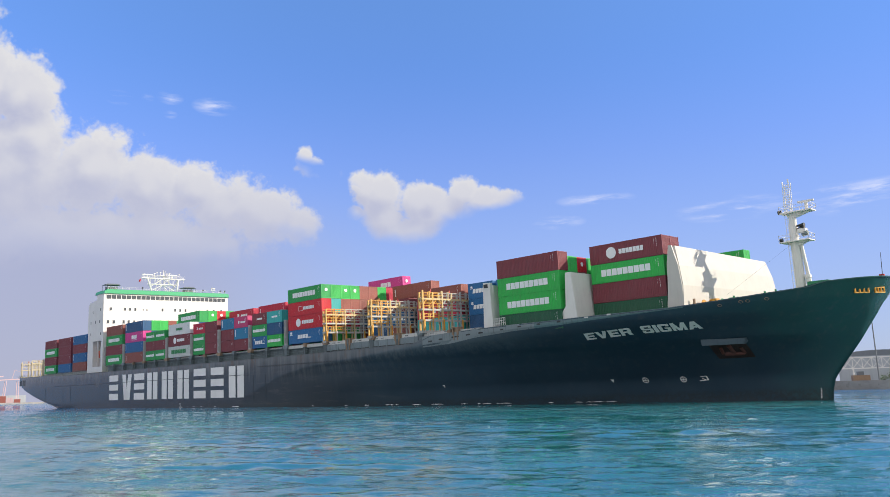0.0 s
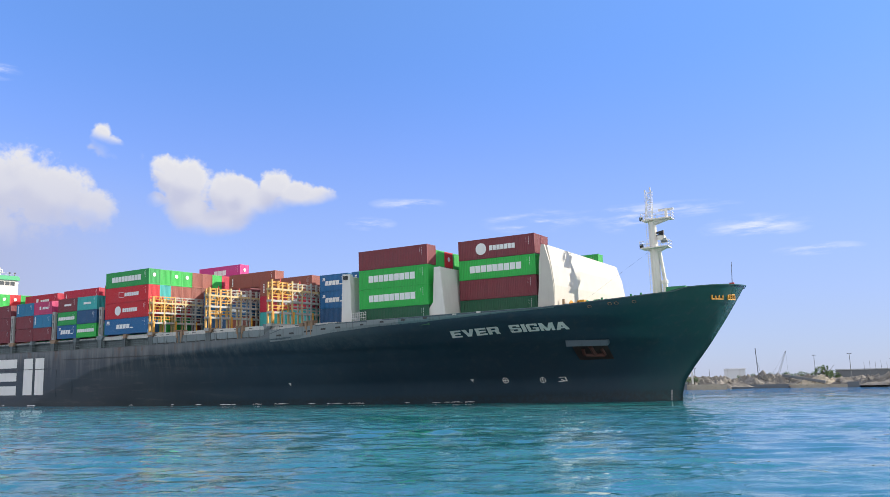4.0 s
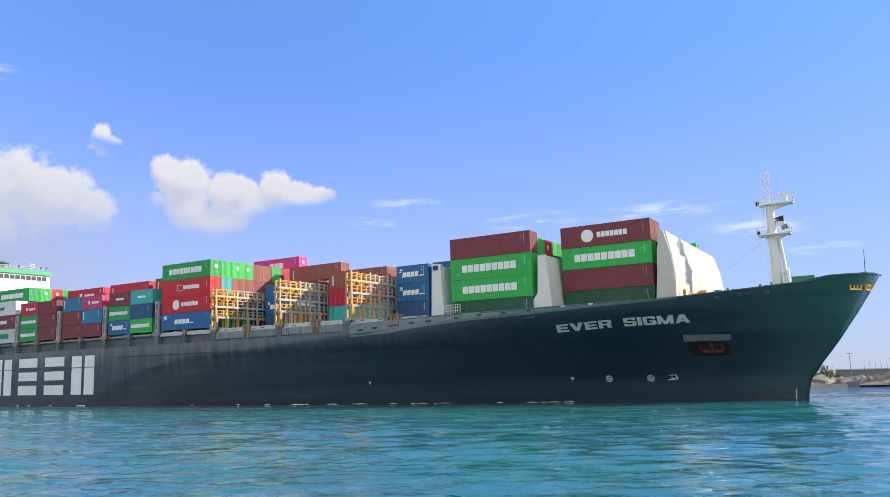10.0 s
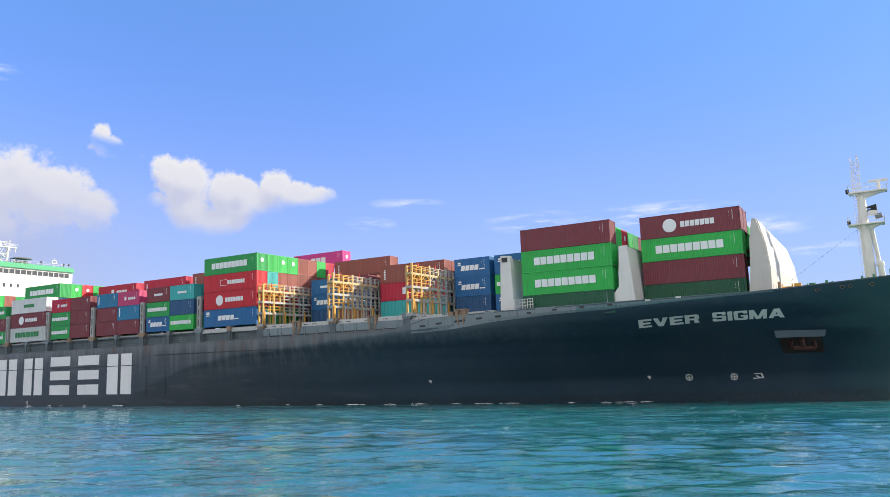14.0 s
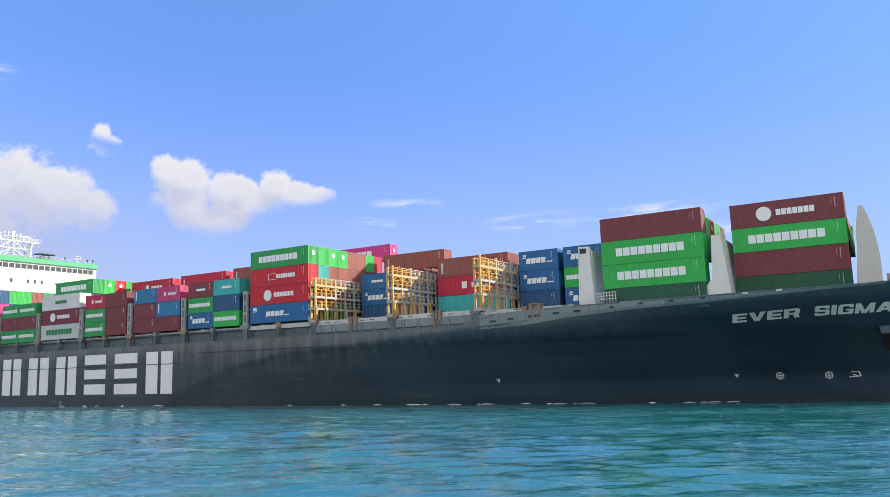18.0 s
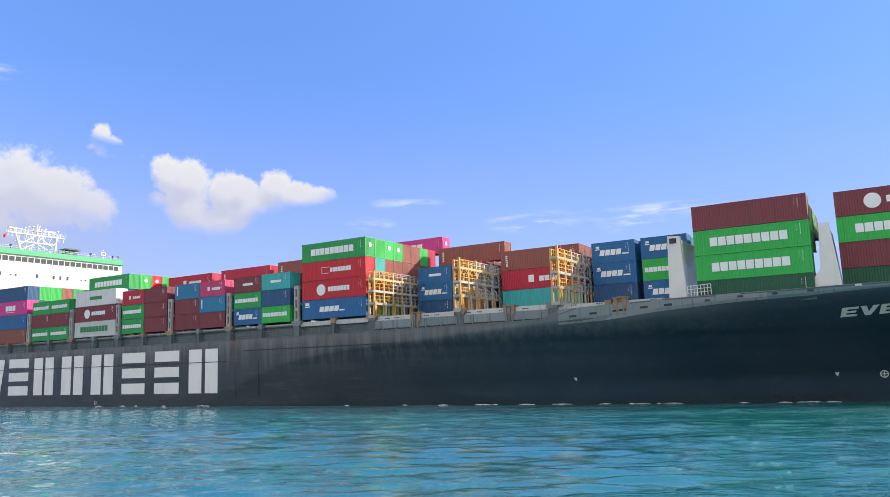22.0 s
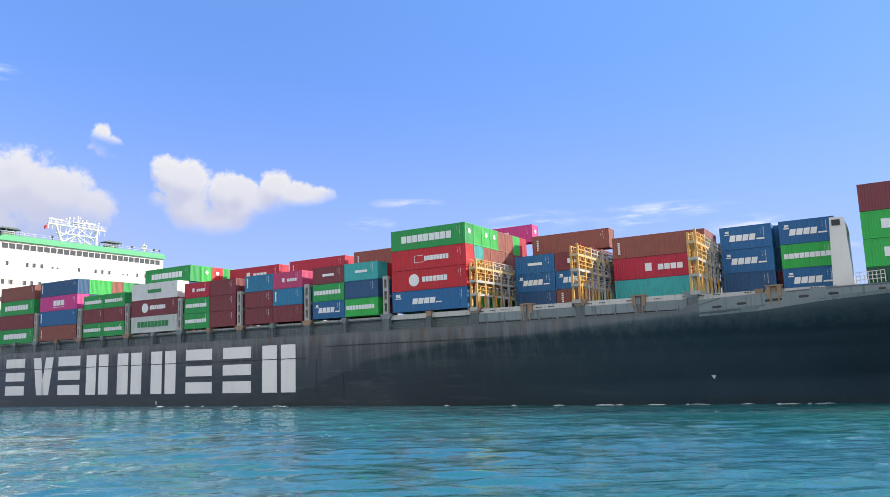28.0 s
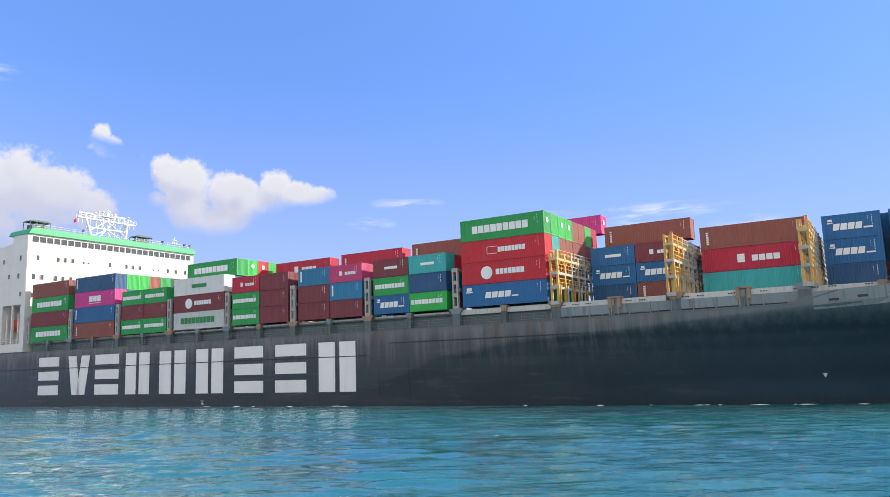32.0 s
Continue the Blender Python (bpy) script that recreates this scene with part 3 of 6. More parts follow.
def mark_pieces(kind, L, h):
    """The outlines of a container's painted marks in its side's plane."""
    s = 1.0 if L > 8 else 0.62
    c, m = L / 2, h * 0.5
    out = []
    if kind == "long":            # nine blocks in a row
        out += row_of(c - 4.15 * s - 0.2, c + 4.15 * s - 0.2, m - 0.48 * s, m + 0.52 * s, 9, 0.12)
    elif kind == "disc":          # round emblem and a row of blocks
        out += [ring_of(c - 2.35 * s, m, 0.86 * s)] + row_of(c - 1.05 * s, c + 3.1 * s, m - 0.34 * s, m + 0.38 * s, 7)
    elif kind == "right":         # four slanting blocks and a thin line, small square high at the aft end
        a, b = (c - 2.8, c + 1.0) if L > 8 else (c - 2.0, c + 1.1)
        out += row_of(a, b, m - 0.42, m + 0.36, 4, 0.14, 0.16)
        out += [quad(b + 0.15, b + 1.1, m - 0.42, m - 0.24)]
        out += [quad(0.55, 0.55 + 1.0 * s, h * 0.64, h * 0.64 + 0.14), quad(0.65, 0.65 + 0.75 * s, h * 0.72, h * 0.72 + 0.45 * s)]
    elif kind == "three":
        out += row_of(c - 1.7 * s, c + 2.0 * s, m - 0.5, m + 0.55, 3) + [quad(c - 1.6 * s, c + 1.9 * s, m - 0.85, m - 0.76)]
    elif kind == "five":
        out += row_of(c - 1.9 * s, c - 0.9 * s, m - 0.5 * s, m + 0.55 * s, 1) + row_of(c - 0.2 * s, c + 3.1 * s, m - 0.44 * s, m + 0.3 * s, 4)
    elif kind == "panel":
        out += [quad(c - 1.7 * s, c + 1.9 * s, m - 0.3 * s, m + 0.32 * s)]
    elif kind == "side":          # upright bar near the aft end
        out += [quad(0.45, 0.72, h * 0.25, h * 0.86)]
    elif kind == "outline":
        out += [quad(c - 2.2, c - 0.7, m - 0.5, m - 0.43), quad(c - 2.2, c - 0.7, m + 0.43, m + 0.5), quad(c - 2.2, c - 2.13, m - 0.43, m + 0.43)]
        out += row_of(c - 0.6, c + 3.4, m - 0.33, m + 0.33, 8)
    elif kind == "column":
        out += [quad(0.75, 1.05, h * 0.2 + i * 0.28, h * 0.2 + i * 0.28 + 0.2) for i in range(6)]
    out += [quad(L - 0.92, L - 0.85, h * (0.48 + 0.085 * i), h * (0.48 + 0.085 * i) + 0.13) for i in range(5)]
    out += [quad(L - 1.28, L - 1.24, h * (0.62 + 0.06 * i), h * (0.62 + 0.06 * i) + 0.08) for i in range(4)]
    return out


def disc(bm, x, z, r, n=20):
    bm.faces.new([bm.verts.new((x + r * math.cos(6.28318 * i / n), -0.02, z + r * math.sin(6.28318 * i / n))) for i in range(n)])


WORDS = {"green": "green", "lime": "bright green", "deep_green": "dark green", "maroon": "maroon", "red": "red", "crimson": "crimson",
         "rose": "rose red", "brown": "brown", "rust": "rust red", "blue": "blue", "navy": "navy blue", "sky_blue": "light blue",
         "teal": "teal", "magenta": "magenta", "white": "white", "grey": "pale grey"}
MARK_WORDS = {"long": "with a broad block mark", "disc": "with a round white emblem", "right": "with slanting white marks",
              "three": "with three white blocks", "five": "with white block marks", "panel": "with a white panel", "side": "with an upright white bar",
              "outline": "with a white outlined mark", "column": "with a pale mark column", "": "with plain ribbed sides"}


def container(x, y, z, L, h, col, mark="", end_mark=False, flip=False):
    """A container whose aft starboard bottom corner stands at x, y, z in the ship."""
    mat = PAINT_MAT[col]
    size = "forty-foot" if L > 8 else "twenty-foot"
    local = pose(x, y, z)
    ob = thing("shipping_container", SHIP_ROWS[0][1] @ local, "%s %s container %s, on deck" % (WORDS[col], size, MARK_WORDS[mark]),
               "container", "containers on the ship")
    shared("frame", mesh_of(("frame", L, h, col), lambda bm: frame_mesh(bm, L, h), mat), ob)
    wall = mesh_of(("side_wall", L, h, col), lambda bm: corrugated(bm, L - 0.26, h - 0.27), mat)
    shared("side_wall", wall, ob, pose(0.13, 0.02, 0.18))
    shared("side_wall", wall, ob, pose(L - 0.13, WIDE - 0.02, 0.18, 0, 0, 180))
    end = mesh_of(("end_wall", 0, h, col), lambda bm: corrugated(bm, WIDE - 0.26, h - 0.31, 0.27), mat)
    doors = mesh_of(("doors", 0, h, col), lambda bm: door_mesh(bm, h), mat)
    if flip:
        shared("doors", doors, ob, pose(L, WIDE, 0, 0, 0, 180))
        shared("end_wall", end, ob, pose(0.02, WIDE - 0.13, 0.18, 0, 0, -90))
    else:
        shared("end_wall", end, ob, pose(L - 0.02, 0.13, 0.18, 0, 0, 90))
        shared("doors", doors, ob)
    shared("roof", mesh_of(("roof", L, 0, col), lambda bm: box(bm, 0.1, L - 0.1, 0.09, WIDE - 0.09, -0.05, 0.0), mat), ob, pose(0, 0, h - 0.015))
    ink = MARK_GREEN if col in ("white", "grey") else MARK
    for i, pts in enumerate(mark_pieces(mark, L, h)):
        shared("marking", mesh_of(("marking", L, h, mark, ink.name, i), lambda bm: prism(bm, pts, "y", -0.02, -0.004), ink), ob)
    if end_mark:
        shared("emblem", mesh_of(("emblem", h), lambda bm: disc(bm, 1.2, h * 0.62, 0.36), MARK), ob, pose(L + 0.005, 0, 0, 0, 0, 90), "round white emblem")
    CARGO.append((ob, local))
    return ob


HC, STD = 2.896, 2.591
ROW = 2.5


def stack(x, y, z, L, items, h=HC):
    for it in items:
        col, mark = it if isinstance(it, tuple) else (it, "")
        container(x, y, z, L, h, col, mark)
        z += h + 0.03


def pair(x, y, z, aft, fore, h=STD):
    stack(x, y, z, SHORT, aft, h)
    stack(x + SHORT + 0.1, y, z, SHORT, fore, h)


OUT = -21.0
G, M_, B_ = ("green", "long"), "maroon", "blue"
# aft of the bridge house
stack(-169.0, OUT, 12.5, LONG, [G, M_, G, M_])
stack(-155.0, OUT, 12.5, LONG, [B_, M_, M_, ("maroon", "")])
stack(-141.0, OUT, 12.5, LONG, ["brown", ("blue", "side"), M_, ("blue", "side")])
# between the bridge house and the lashing bridges
stack(-112.4, OUT, 13.4, LONG, [G, "maroon", G, ("brown", "")])
stack(-98.1, OUT, 13.45, LONG, [("brown", "column"), ("blue", "side"), ("magenta", "three"), ("navy", "side")])
for i, c in enumerate(("lime", "lime", "rust", "green", "deep_green")):
    container(-98.1, OUT + ROW * (i + 1), 13.45 + 3 * 2.926, LONG, HC, c)
pair(-83.8, OUT, 13.55, [G, M_, G], [G, M_, G])
for i in range(3):
    container(-83.8, OUT + ROW * (i + 1), 13.55 + 2 * STD, LONG, STD, ("maroon", "brown", "green")[i])
stack(-69.6, OUT, 13.65, LONG, [("grey", "long"), ("maroon", "disc"), ("white", "panel")])
for i, c in enumerate((("green", "long"), ("lime", ""), ("red", ""), ("lime", ""))):
    container(-69.3, OUT + ROW * (i + 1), 22.4, LONG, HC, c[0], c[1], end_mark=i in (1, 2))
pair(-55.5, OUT, 13.7, [G, G, ("crimson", "five")], [M_, M_, M_])
container(-55.3, -11.0, 21.9, LONG, HC, "crimson", "five")
container(-55.3, -18.5, 13.7 + 2 * STD, LONG, STD, "brown")
pair(-41.2, OUT, 13.7, ["maroon", "maroon", ("sky_blue", "side")], [("maroon", ""), ("sky_blue", "side"), ("rose", "five")])
container(-40.7, -11.0, 22.0, LONG, HC, "crimson", "column")
container(-41.2, -18.5, 13.7 + 2 * STD, LONG, STD, "rust")
pair(-26.9, OUT, 13.75, [("blue", "right"), G, ("maroon", "panel")], [("lime", "long"), "navy", ("teal", "panel")])
container(-26.6, -11.0, 22.2, LONG, HC, "rust", "column")
container(-26.9, -18.5, 13.75 + 2 * STD, LONG, STD, "red")
# second rows, seen through the gaps between the bays
for bx, bz, bh, cols in ((-112.4, 13.4, HC, ("maroon", "blue", "brown")), (-98.1, 13.45, HC, ("green", "maroon", "navy")), (-83.8, 13.55, STD, ("brown", "green")),
                         (-69.6, 13.65, HC, ("maroon", "green", "blue")), (-55.5, 13.7, STD, ("brown", "navy")), (-41.2, 13.7, STD, ("green", "maroon")),
                         (-26.9, 13.75, STD, ("maroon", "blue")), (-169.0, 12.5, HC, ("maroon", "brown", "green")), (-155.0, 12.5, HC, ("maroon", "navy", "brown")),
                         (-141.0, 12.5, HC, ("brown", "maroon", "navy"))):
    for k, col in enumerate(cols):
        container(bx, OUT + ROW, bz + k * (bh + 0.012), LONG, bh, col)
# the tall stack and its rows inboard
stack(-12.19, OUT, 13.8, LONG, [("blue", "right"), ("red", "disc"), ("red", "outline")])
container(-12.19, OUT, 13.8 + 3 * 2.926, LONG, HC, "green", "long", True)
for i, c in enumerate(("lime", "lime", "lime", "rust", "rust", "lime", "crimson")):
    container(-12.19, OUT + ROW * (i + 1), 13.8 + 3 * 2.926, LONG, HC, c, "", i in (1, 2))
for i, c in enumerate(("teal", "rust", "rust", "brown", "brown", "maroon")):
    container(-12.19, OUT + ROW * (i + 1), 13.8 + 2 * 2.926, LONG, HC, c)
for i, c in enumerate(("maroon", "red", "crimson", "navy", "magenta")):
    container(-12.19, OUT + ROW * (i + 1), 13.8 + 2.926, LONG, HC, c)
for i, c in enumerate(("lime", "green", "green", "maroon", "green")):
    container(-12.19, OUT + ROW * (i + 1), 13.8, LONG, HC, c)
container(-12.19, 1.5, 25.45, LONG, HC, "magenta", "three", True)
# bays with empty outer rows
INN = -10.0
pair(2.1, INN, 13.65, ["navy", ("blue", "right"), ("blue", "panel")], [("brown", "column"), ("blue", "right"), ("maroon", "five")])
for i, c in enumerate(("brown", "maroon", "rust")):
    container(2.1, INN + ROW * (i + 1), 13.65 + 2 * STD, LONG, HC, c)
container(2.1, -3.5, 22.45, LONG, HC, "rust", "column")
stack(16.75, INN, 13.85, LONG, ["teal", ("crimson", "five"), ("rust", "column")])
for i, c in enumerate(("rust", "brown")):
    container(16.75, INN + ROW * (i + 1), 13.85 + 2 * 2.926, LONG, HC, c)
stack(30.75, INN, 13.55, SHORT, ["navy", ("blue", "right"), ("blue", "right")])
stack(37.65, INN, 13.55, SHORT, [("blue", "right"), ("lime", "long"), ("blue", "right")])
container(31.3, INN + ROW, 13.55 + 2 * 2.926, LONG, HC, "blue")
for bx, bz, bh in ((2.1, 13.65, STD), (16.75, 13.85, HC), (31.3, 13.55, HC)):
    for k, cols in enumerate((("maroon", "navy"), ("green", "brown", "blue"))):
        for j, col in enumerate(cols):
            container(bx, INN + ROW * (k + 1), bz + j * (bh + 0.012), LONG, bh, col)
# forward stacks
stack(46.6, -20.0, 12.0, LONG, ["deep_green", ("lime", "long"), ("lime", "long"), "maroon"])
for i, c in enumerate(("lime", "red", "lime", "green", "maroon")):
    container(46.6, -20.0 + ROW * (i + 1), 12.0 + 3 * 2.926 - 0.6, LONG, HC, c, "", i == 1)
for i in range(2):
    container(46.6, -20.0 + ROW * (i + 1), 12.0 + 2 * 2.926, LONG, HC, ("green", "maroon")[i])
stack(61.25, -15.1, 12.55, LONG, ["deep_green", M_, ("lime", "long"), ("maroon", "disc")])
for i, c in enumerate(("maroon", "lime", "red", "green", "lime", "maroon", "brown", "green", "maroon", "brown", "lime")):
    container(61.25, -15.1 + ROW * (i + 1), 12.55 + 3 * 2.926 - (1.7 if 0 < i < 10 else 0.0), LONG, HC, c)

# ---------- paint marks on the hull ----------
def on_plating(name, tris, mat, label):
    """tris: loops of (x, z) corners laid on the starboard plating."""
    bm = bmesh.new()
    for loop in tris:
        bm.faces.new([bm.verts.new(on_hull(x, z, 0.04)) for x, z in loop])
    return part(name, bm, mat, hull, label)


def slab_of(x0, z0, x1, z1):
    return [(x0, z0), (x1, z0), (x1, z1), (x0, z1)]


# broad heavy capitals, one unit high: width and strokes
GLYPHS = {
    "E": (1.55, [slab_of(0, 0, 0.52, 1), slab_of(0.5, 0.77, 1.55, 1), slab_of(0.5, 0.39, 1.42, 0.61), slab_of(0.5, 0, 1.55, 0.23)]),
    "V": (1.75, [[(0.6, 0), (1.08, 0), (0.58, 1), (0, 1)], [(0.7, 0), (1.15, 0), (1.75, 1), (1.17, 1)]]),
    "R": (1.65, [slab_of(0, 0, 0.52, 1), slab_of(0.5, 0.78, 1.42, 1), slab_of(1.1, 0.46, 1.6, 0.93), slab_of(0.5, 0.36, 1.5, 0.56), [(1.1, 0), (1.65, 0), (1.45, 0.38), (0.95, 0.38)]]),
    "S": (1.6, [slab_of(0.1, 0.79, 1.5, 1), slab_of(0, 0.46, 0.5, 0.92), slab_of(0.1, 0.4, 1.5, 0.6), slab_of(1.1, 0.08, 1.6, 0.54), slab_of(0.1, 0, 1.5, 0.21),
                slab_of(0, 0.08, 0.48, 0.31), slab_of(1.12, 0.69, 1.57, 0.92)]),
    "I": (0.55, [slab_of(0, 0, 0.55, 1)]),
    "G": (1.62, [slab_of(0.1, 0.79, 1.5, 1), slab_of(0, 0.1, 0.5, 0.9), slab_of(0.1, 0, 1.5, 0.21), slab_of(1.12, 0.08, 1.62, 0.5), slab_of(0.8, 0.37, 1.62, 0.53), slab_of(1.12, 0.67, 1.58, 0.92)]),
    "M": (2.0, [slab_of(0, 0, 0.46, 1), slab_of(1.54, 0, 2.0, 1), [(0.75, 0), (1.22, 0), (0.52, 1), (0, 1)], [(0.78, 0), (1.25, 0), (2.0, 1), (1.48, 1)]]),
    "A": (1.85, [[(0, 0), (0.54, 0), (1.18, 1), (0.62, 1)], [(1.31, 0), (1.85, 0), (1.23, 1), (0.67, 1)], slab_of(0.42, 0.19, 1.43, 0.39)])}


def word(text, a, b, height, lean):
    """Painted capitals on the plating from a to b (x, z at the foot), each letter a part."""
    wide = sum(GLYPHS[c][0] for c in text) + 0.16 * (len(text) - 1)
    u0 = 0.0
    for c in text:
        bm = bmesh.new()
        for n, loop in enumerate(GLYPHS[c][1]):
            last = None
            for c4 in (0, 0.25, 0.5, 0.75, 1):
                now = []
                for p, q in ((loop[0], loop[3]), (loop[1], loop[2])):
                    u, k = p[0] + (q[0] - p[0]) * c4, p[1] + (q[1] - p[1]) * c4
                    f = (u0 + u) / wide
                    now.append(bm.verts.new(on_hull(a[0] + (b[0] - a[0]) * f + lean * k, a[1] + (b[1] - a[1]) * f + height * k, 0.07 + 0.004 * n)))
                if last:
                    bm.faces.new((last[0], last[1], now[1], now[0]))
                last = now
        part("name_letter", bm, LETTER, hull, "white letter %s of the ship's name" % c)
        u0 += GLYPHS[c][0] + 0.16


word("EVER", (60.65, 10.06), (67.75, 10.42), 0.95, 0.35)
word("SIGMA", (69.2, 10.46), (76.95, 10.62), 1.0, 0.32)
for x, z in ((29.9, 3.95), (59.3, 3.75)):
    on_plating("tug_mark", [((x, z - 0.28), (x + 0.26, z + 0.22), (x - 0.26, z + 0.22))], LETTER, "white painted triangle")
for x, z in ((64.1, 3.64), (69.44, 3.55)):
    loops = []
    for i in range(16):
        a, b = 6.28318 * i / 16, 6.28318 * (i + 1) / 16
        loops.append([(x + 0.45 * math.cos(a), z + 0.45 * math.sin(a)), (x + 0.45 * math.cos(b), z + 0.45 * math.sin(b)),
                      (x + 0.34 * math.cos(b), z + 0.34 * math.sin(b)), (x + 0.34 * math.cos(a), z + 0.34 * math.sin(a))])
    loops += [[(x - 0.34, z - 0.05), (x + 0.34, z - 0.05), (x + 0.34, z + 0.05), (x - 0.34, z + 0.05)],
              [(x - 0.05, z - 0.34), (x + 0.05, z - 0.34), (x + 0.05, z + 0.34), (x - 0.05, z + 0.34)]]
    on_plating("thruster_mark", loops, LETTER, "white circled cross mark")
x, z = 71.6, 3.2
on_plating("bulb_mark", [[(x, z), (x + 1.3, z + 0.1), (x + 1.3, z + 0.22), (x, z + 0.12)], [(x + 1.1, z + 0.12), (x + 1.3, z + 0.2), (x + 1.15, z + 0.75), (x + 1.0, z + 0.75)],
                         [(x + 0.2, z + 0.62), (x + 1.15, z + 0.66), (x + 1.15, z + 0.76), (x + 0.2, z + 0.72)], [(x + 0.35, z + 0.35), (x + 0.9, z + 0.1), (x + 1.0, z + 0.18), (x + 0.45, z + 0.44)]],
           LETTER, "white bulbous bow mark")
on_plating("draught_marks", [[(x, z), (x + 0.16, z), (x + 0.16, z + 0.1), (x, z + 0.1)] for x, z in [(87.0 + 0.02 * k, 0.3 + 0.2 * k) for k in range(7)]], LETTER, "white draught bars")
on_plating("draught_marks", [[(-62.0 + dx, z), (-61.85 + dx, z), (-61.85 + dx, z + 0.1), (-62.0 + dx, z + 0.1)] for z in (1.1, 1.3, 1.5, 1.7) for dx in (0, 0.4)], LETTER, "white draught bars")
# plate seams and the rubbing strake lines
for z, x0, x1 in ((7.9, -160, -112), (7.95, -112, -28), (9.55, -24, 4)):
    bm = bmesh.new()
    n = 14
    for i in range(n):
        a, b = x0 + (x1 - x0) * i / n, x0 + (x1 - x0) * (i + 1) / n
        vs = [on_hull(a, z, 0.0), on_hull(b, z, 0.0), on_hull(b, z, 0.07), on_hull(a, z, 0.07), on_hull(a, z + 0.1, 0.07), on_hull(b, z + 0.1, 0.07), on_hull(b, z + 0.12, 0.0), on_hull(a, z + 0.12, 0.0)]
        v = [bm.verts.new(p) for p in vs]
        for f in ((0, 1, 2, 3), (3, 2, 5, 4), (4, 5, 6, 7)):
            bm.faces.new([v[k] for k in f])
    bmesh.ops.remove_doubles(bm, verts=bm.verts, dist=0.005)
    part("rubbing_strake", bm, SEAM, hull, "dark seam line on the plating")
for xx in (-26.0, -21.0, -141, -148, -158, -166):
    bm = bmesh.new()
    box(bm, xx, xx + 0.07, -BEAM - 0.03, -BEAM + 0.02, 2.5, 7.8)
    part("plate_seam", bm, HULL, hull)
# top edge of the plating
bm = bmesh.new()
xs_ = list(np.arange(-200, 60, 4.0)) + list(np.arange(60, 98.4, 0.8))
for a, b in zip(xs_, xs_[1:]):
    za, zb = lerp(a, SHEER), lerp(b, SHEER)
    pa, pb = half_beam(a, za), half_beam(b, zb)
    for s in (-1, 1):
        bar(bm, (a, s * pa, za), (b, s * pb, zb), 0.09)
part("gunwale", bm, HULL, ship, "rounded steel edge of the hull")

# anchor pocket
# rust darkened for the shade of a recess; its sheet lies flush
RECESS = painted("recess_rust_shade", (0.030, 0.014, 0.013), 0.7, 0.5, (0.06, 0.02, 0.01), 0.5)
ANCHOR_RUST = painted("anchor_rust", (0.10, 0.032, 0.025), 0.7, 0.6, (0.05, 0.02, 0.015), 0.6)
HOOD = painted("hood_blue_grey", (0.055, 0.09, 0.118), 0.5, 0.3, (0.14, 0.12, 0.08), 0.5)
x0, x1, z0, z1 = 75.5, 80.6, 6.35, 9.1
ya, yb = -half_beam(x0, z1), -half_beam(x1, z1)
bm = bmesh.new()
v = [bm.verts.new(p) for p in ((x0 - 0.1, ya - 0.12, z1 + 0.05), (x1 + 0.35, yb - 0.12, z1 - 0.05), (x1 + 0.35, yb + 2.0, z1 + 0.1), (x0 - 0.1, ya + 2.0, z1 + 0.1),
                               (x0 + 0.05, ya - 0.17, z1 - 0.82), (x1 + 0.1, yb - 0.17, z1 - 0.86), (x1 + 0.1, yb + 0.5, z1 - 0.84), (x0 + 0.05, ya + 0.5, z1 - 0.82))]
for f in ((0, 1, 2, 3), (4, 5, 1, 0), (4, 7, 6, 5), (0, 3, 7, 4), (1, 5, 6, 2)):
    bm.faces.new([v[i] for i in f])
pocket = part("anchor_pocket", bm, HOOD, hull, "blue-grey steel hood over the anchor recess")
bm = bmesh.new()
back = [bm.verts.new(on_hull(x0 + 0.2 + (x1 - x0 - 0.5) * f, z, 0.06)) for z in (z0, z1 - 0.7) for f in (0, 0.33, 0.67, 1)]
for i in range(3):
    bm.faces.new((back[i], back[i + 1], back[i + 5], back[i + 4]))
part("recess_back", bm, RECESS, pocket, "rusty sheet darkened for the shade under the hood")
bm = bmesh.new()
for a_, b_, r_ in (((76.9, 7.05), (79.3, 7.0), 0.34), ((76.7, 7.1), (76.9, 7.9), 0.24), ((79.4, 7.05), (79.3, 7.85), 0.24), ((78.1, 7.1), (78.05, 8.2), 0.3)):
    bar(bm, on_hull(*a_, 0.16), on_hull(*b_, 0.16), r_, 8)
part("anchor", bm, ANCHOR_RUST, pocket, "rusty stowed anchor")

# mooring holes with white rims, roller fairleads
for x, z in ((80.9, 13.35), (83.4, 13.6), (84.2, 13.65), (86.3, 13.75)):
    bm = bmesh.new()
    c = on_hull(x, z, 0.05)
    along = (on_hull(x + 0.3, z, 0.05) - on_hull(x - 0.3, z, 0.05)).normalized()
    up = (on_hull(x, z + 0.3, 0.05) - on_hull(x, z - 0.3, 0.05)).normalized()
    ring = []
    for i in range(18):
        a = 6.28318 * i / 18
        ring.append([bm.verts.new(c + along * r * math.cos(a) * 1.25 + up * r * math.sin(a) + Vector((0, o, 0))) for r, o in ((0.24, 0.0), (0.20, -0.05), (0.14, 0.12))])
    for i in range(18):
        p, q = ring[i], ring[(i + 1) % 18]
        bm.faces.new((p[0], q[0], q[1], p[1]))
        bm.faces.new((p[1], q[1], q[2], p[2]))
    part("fairlead_ring", bm, RUSTY, hull, "tan oval mooring hole rim")
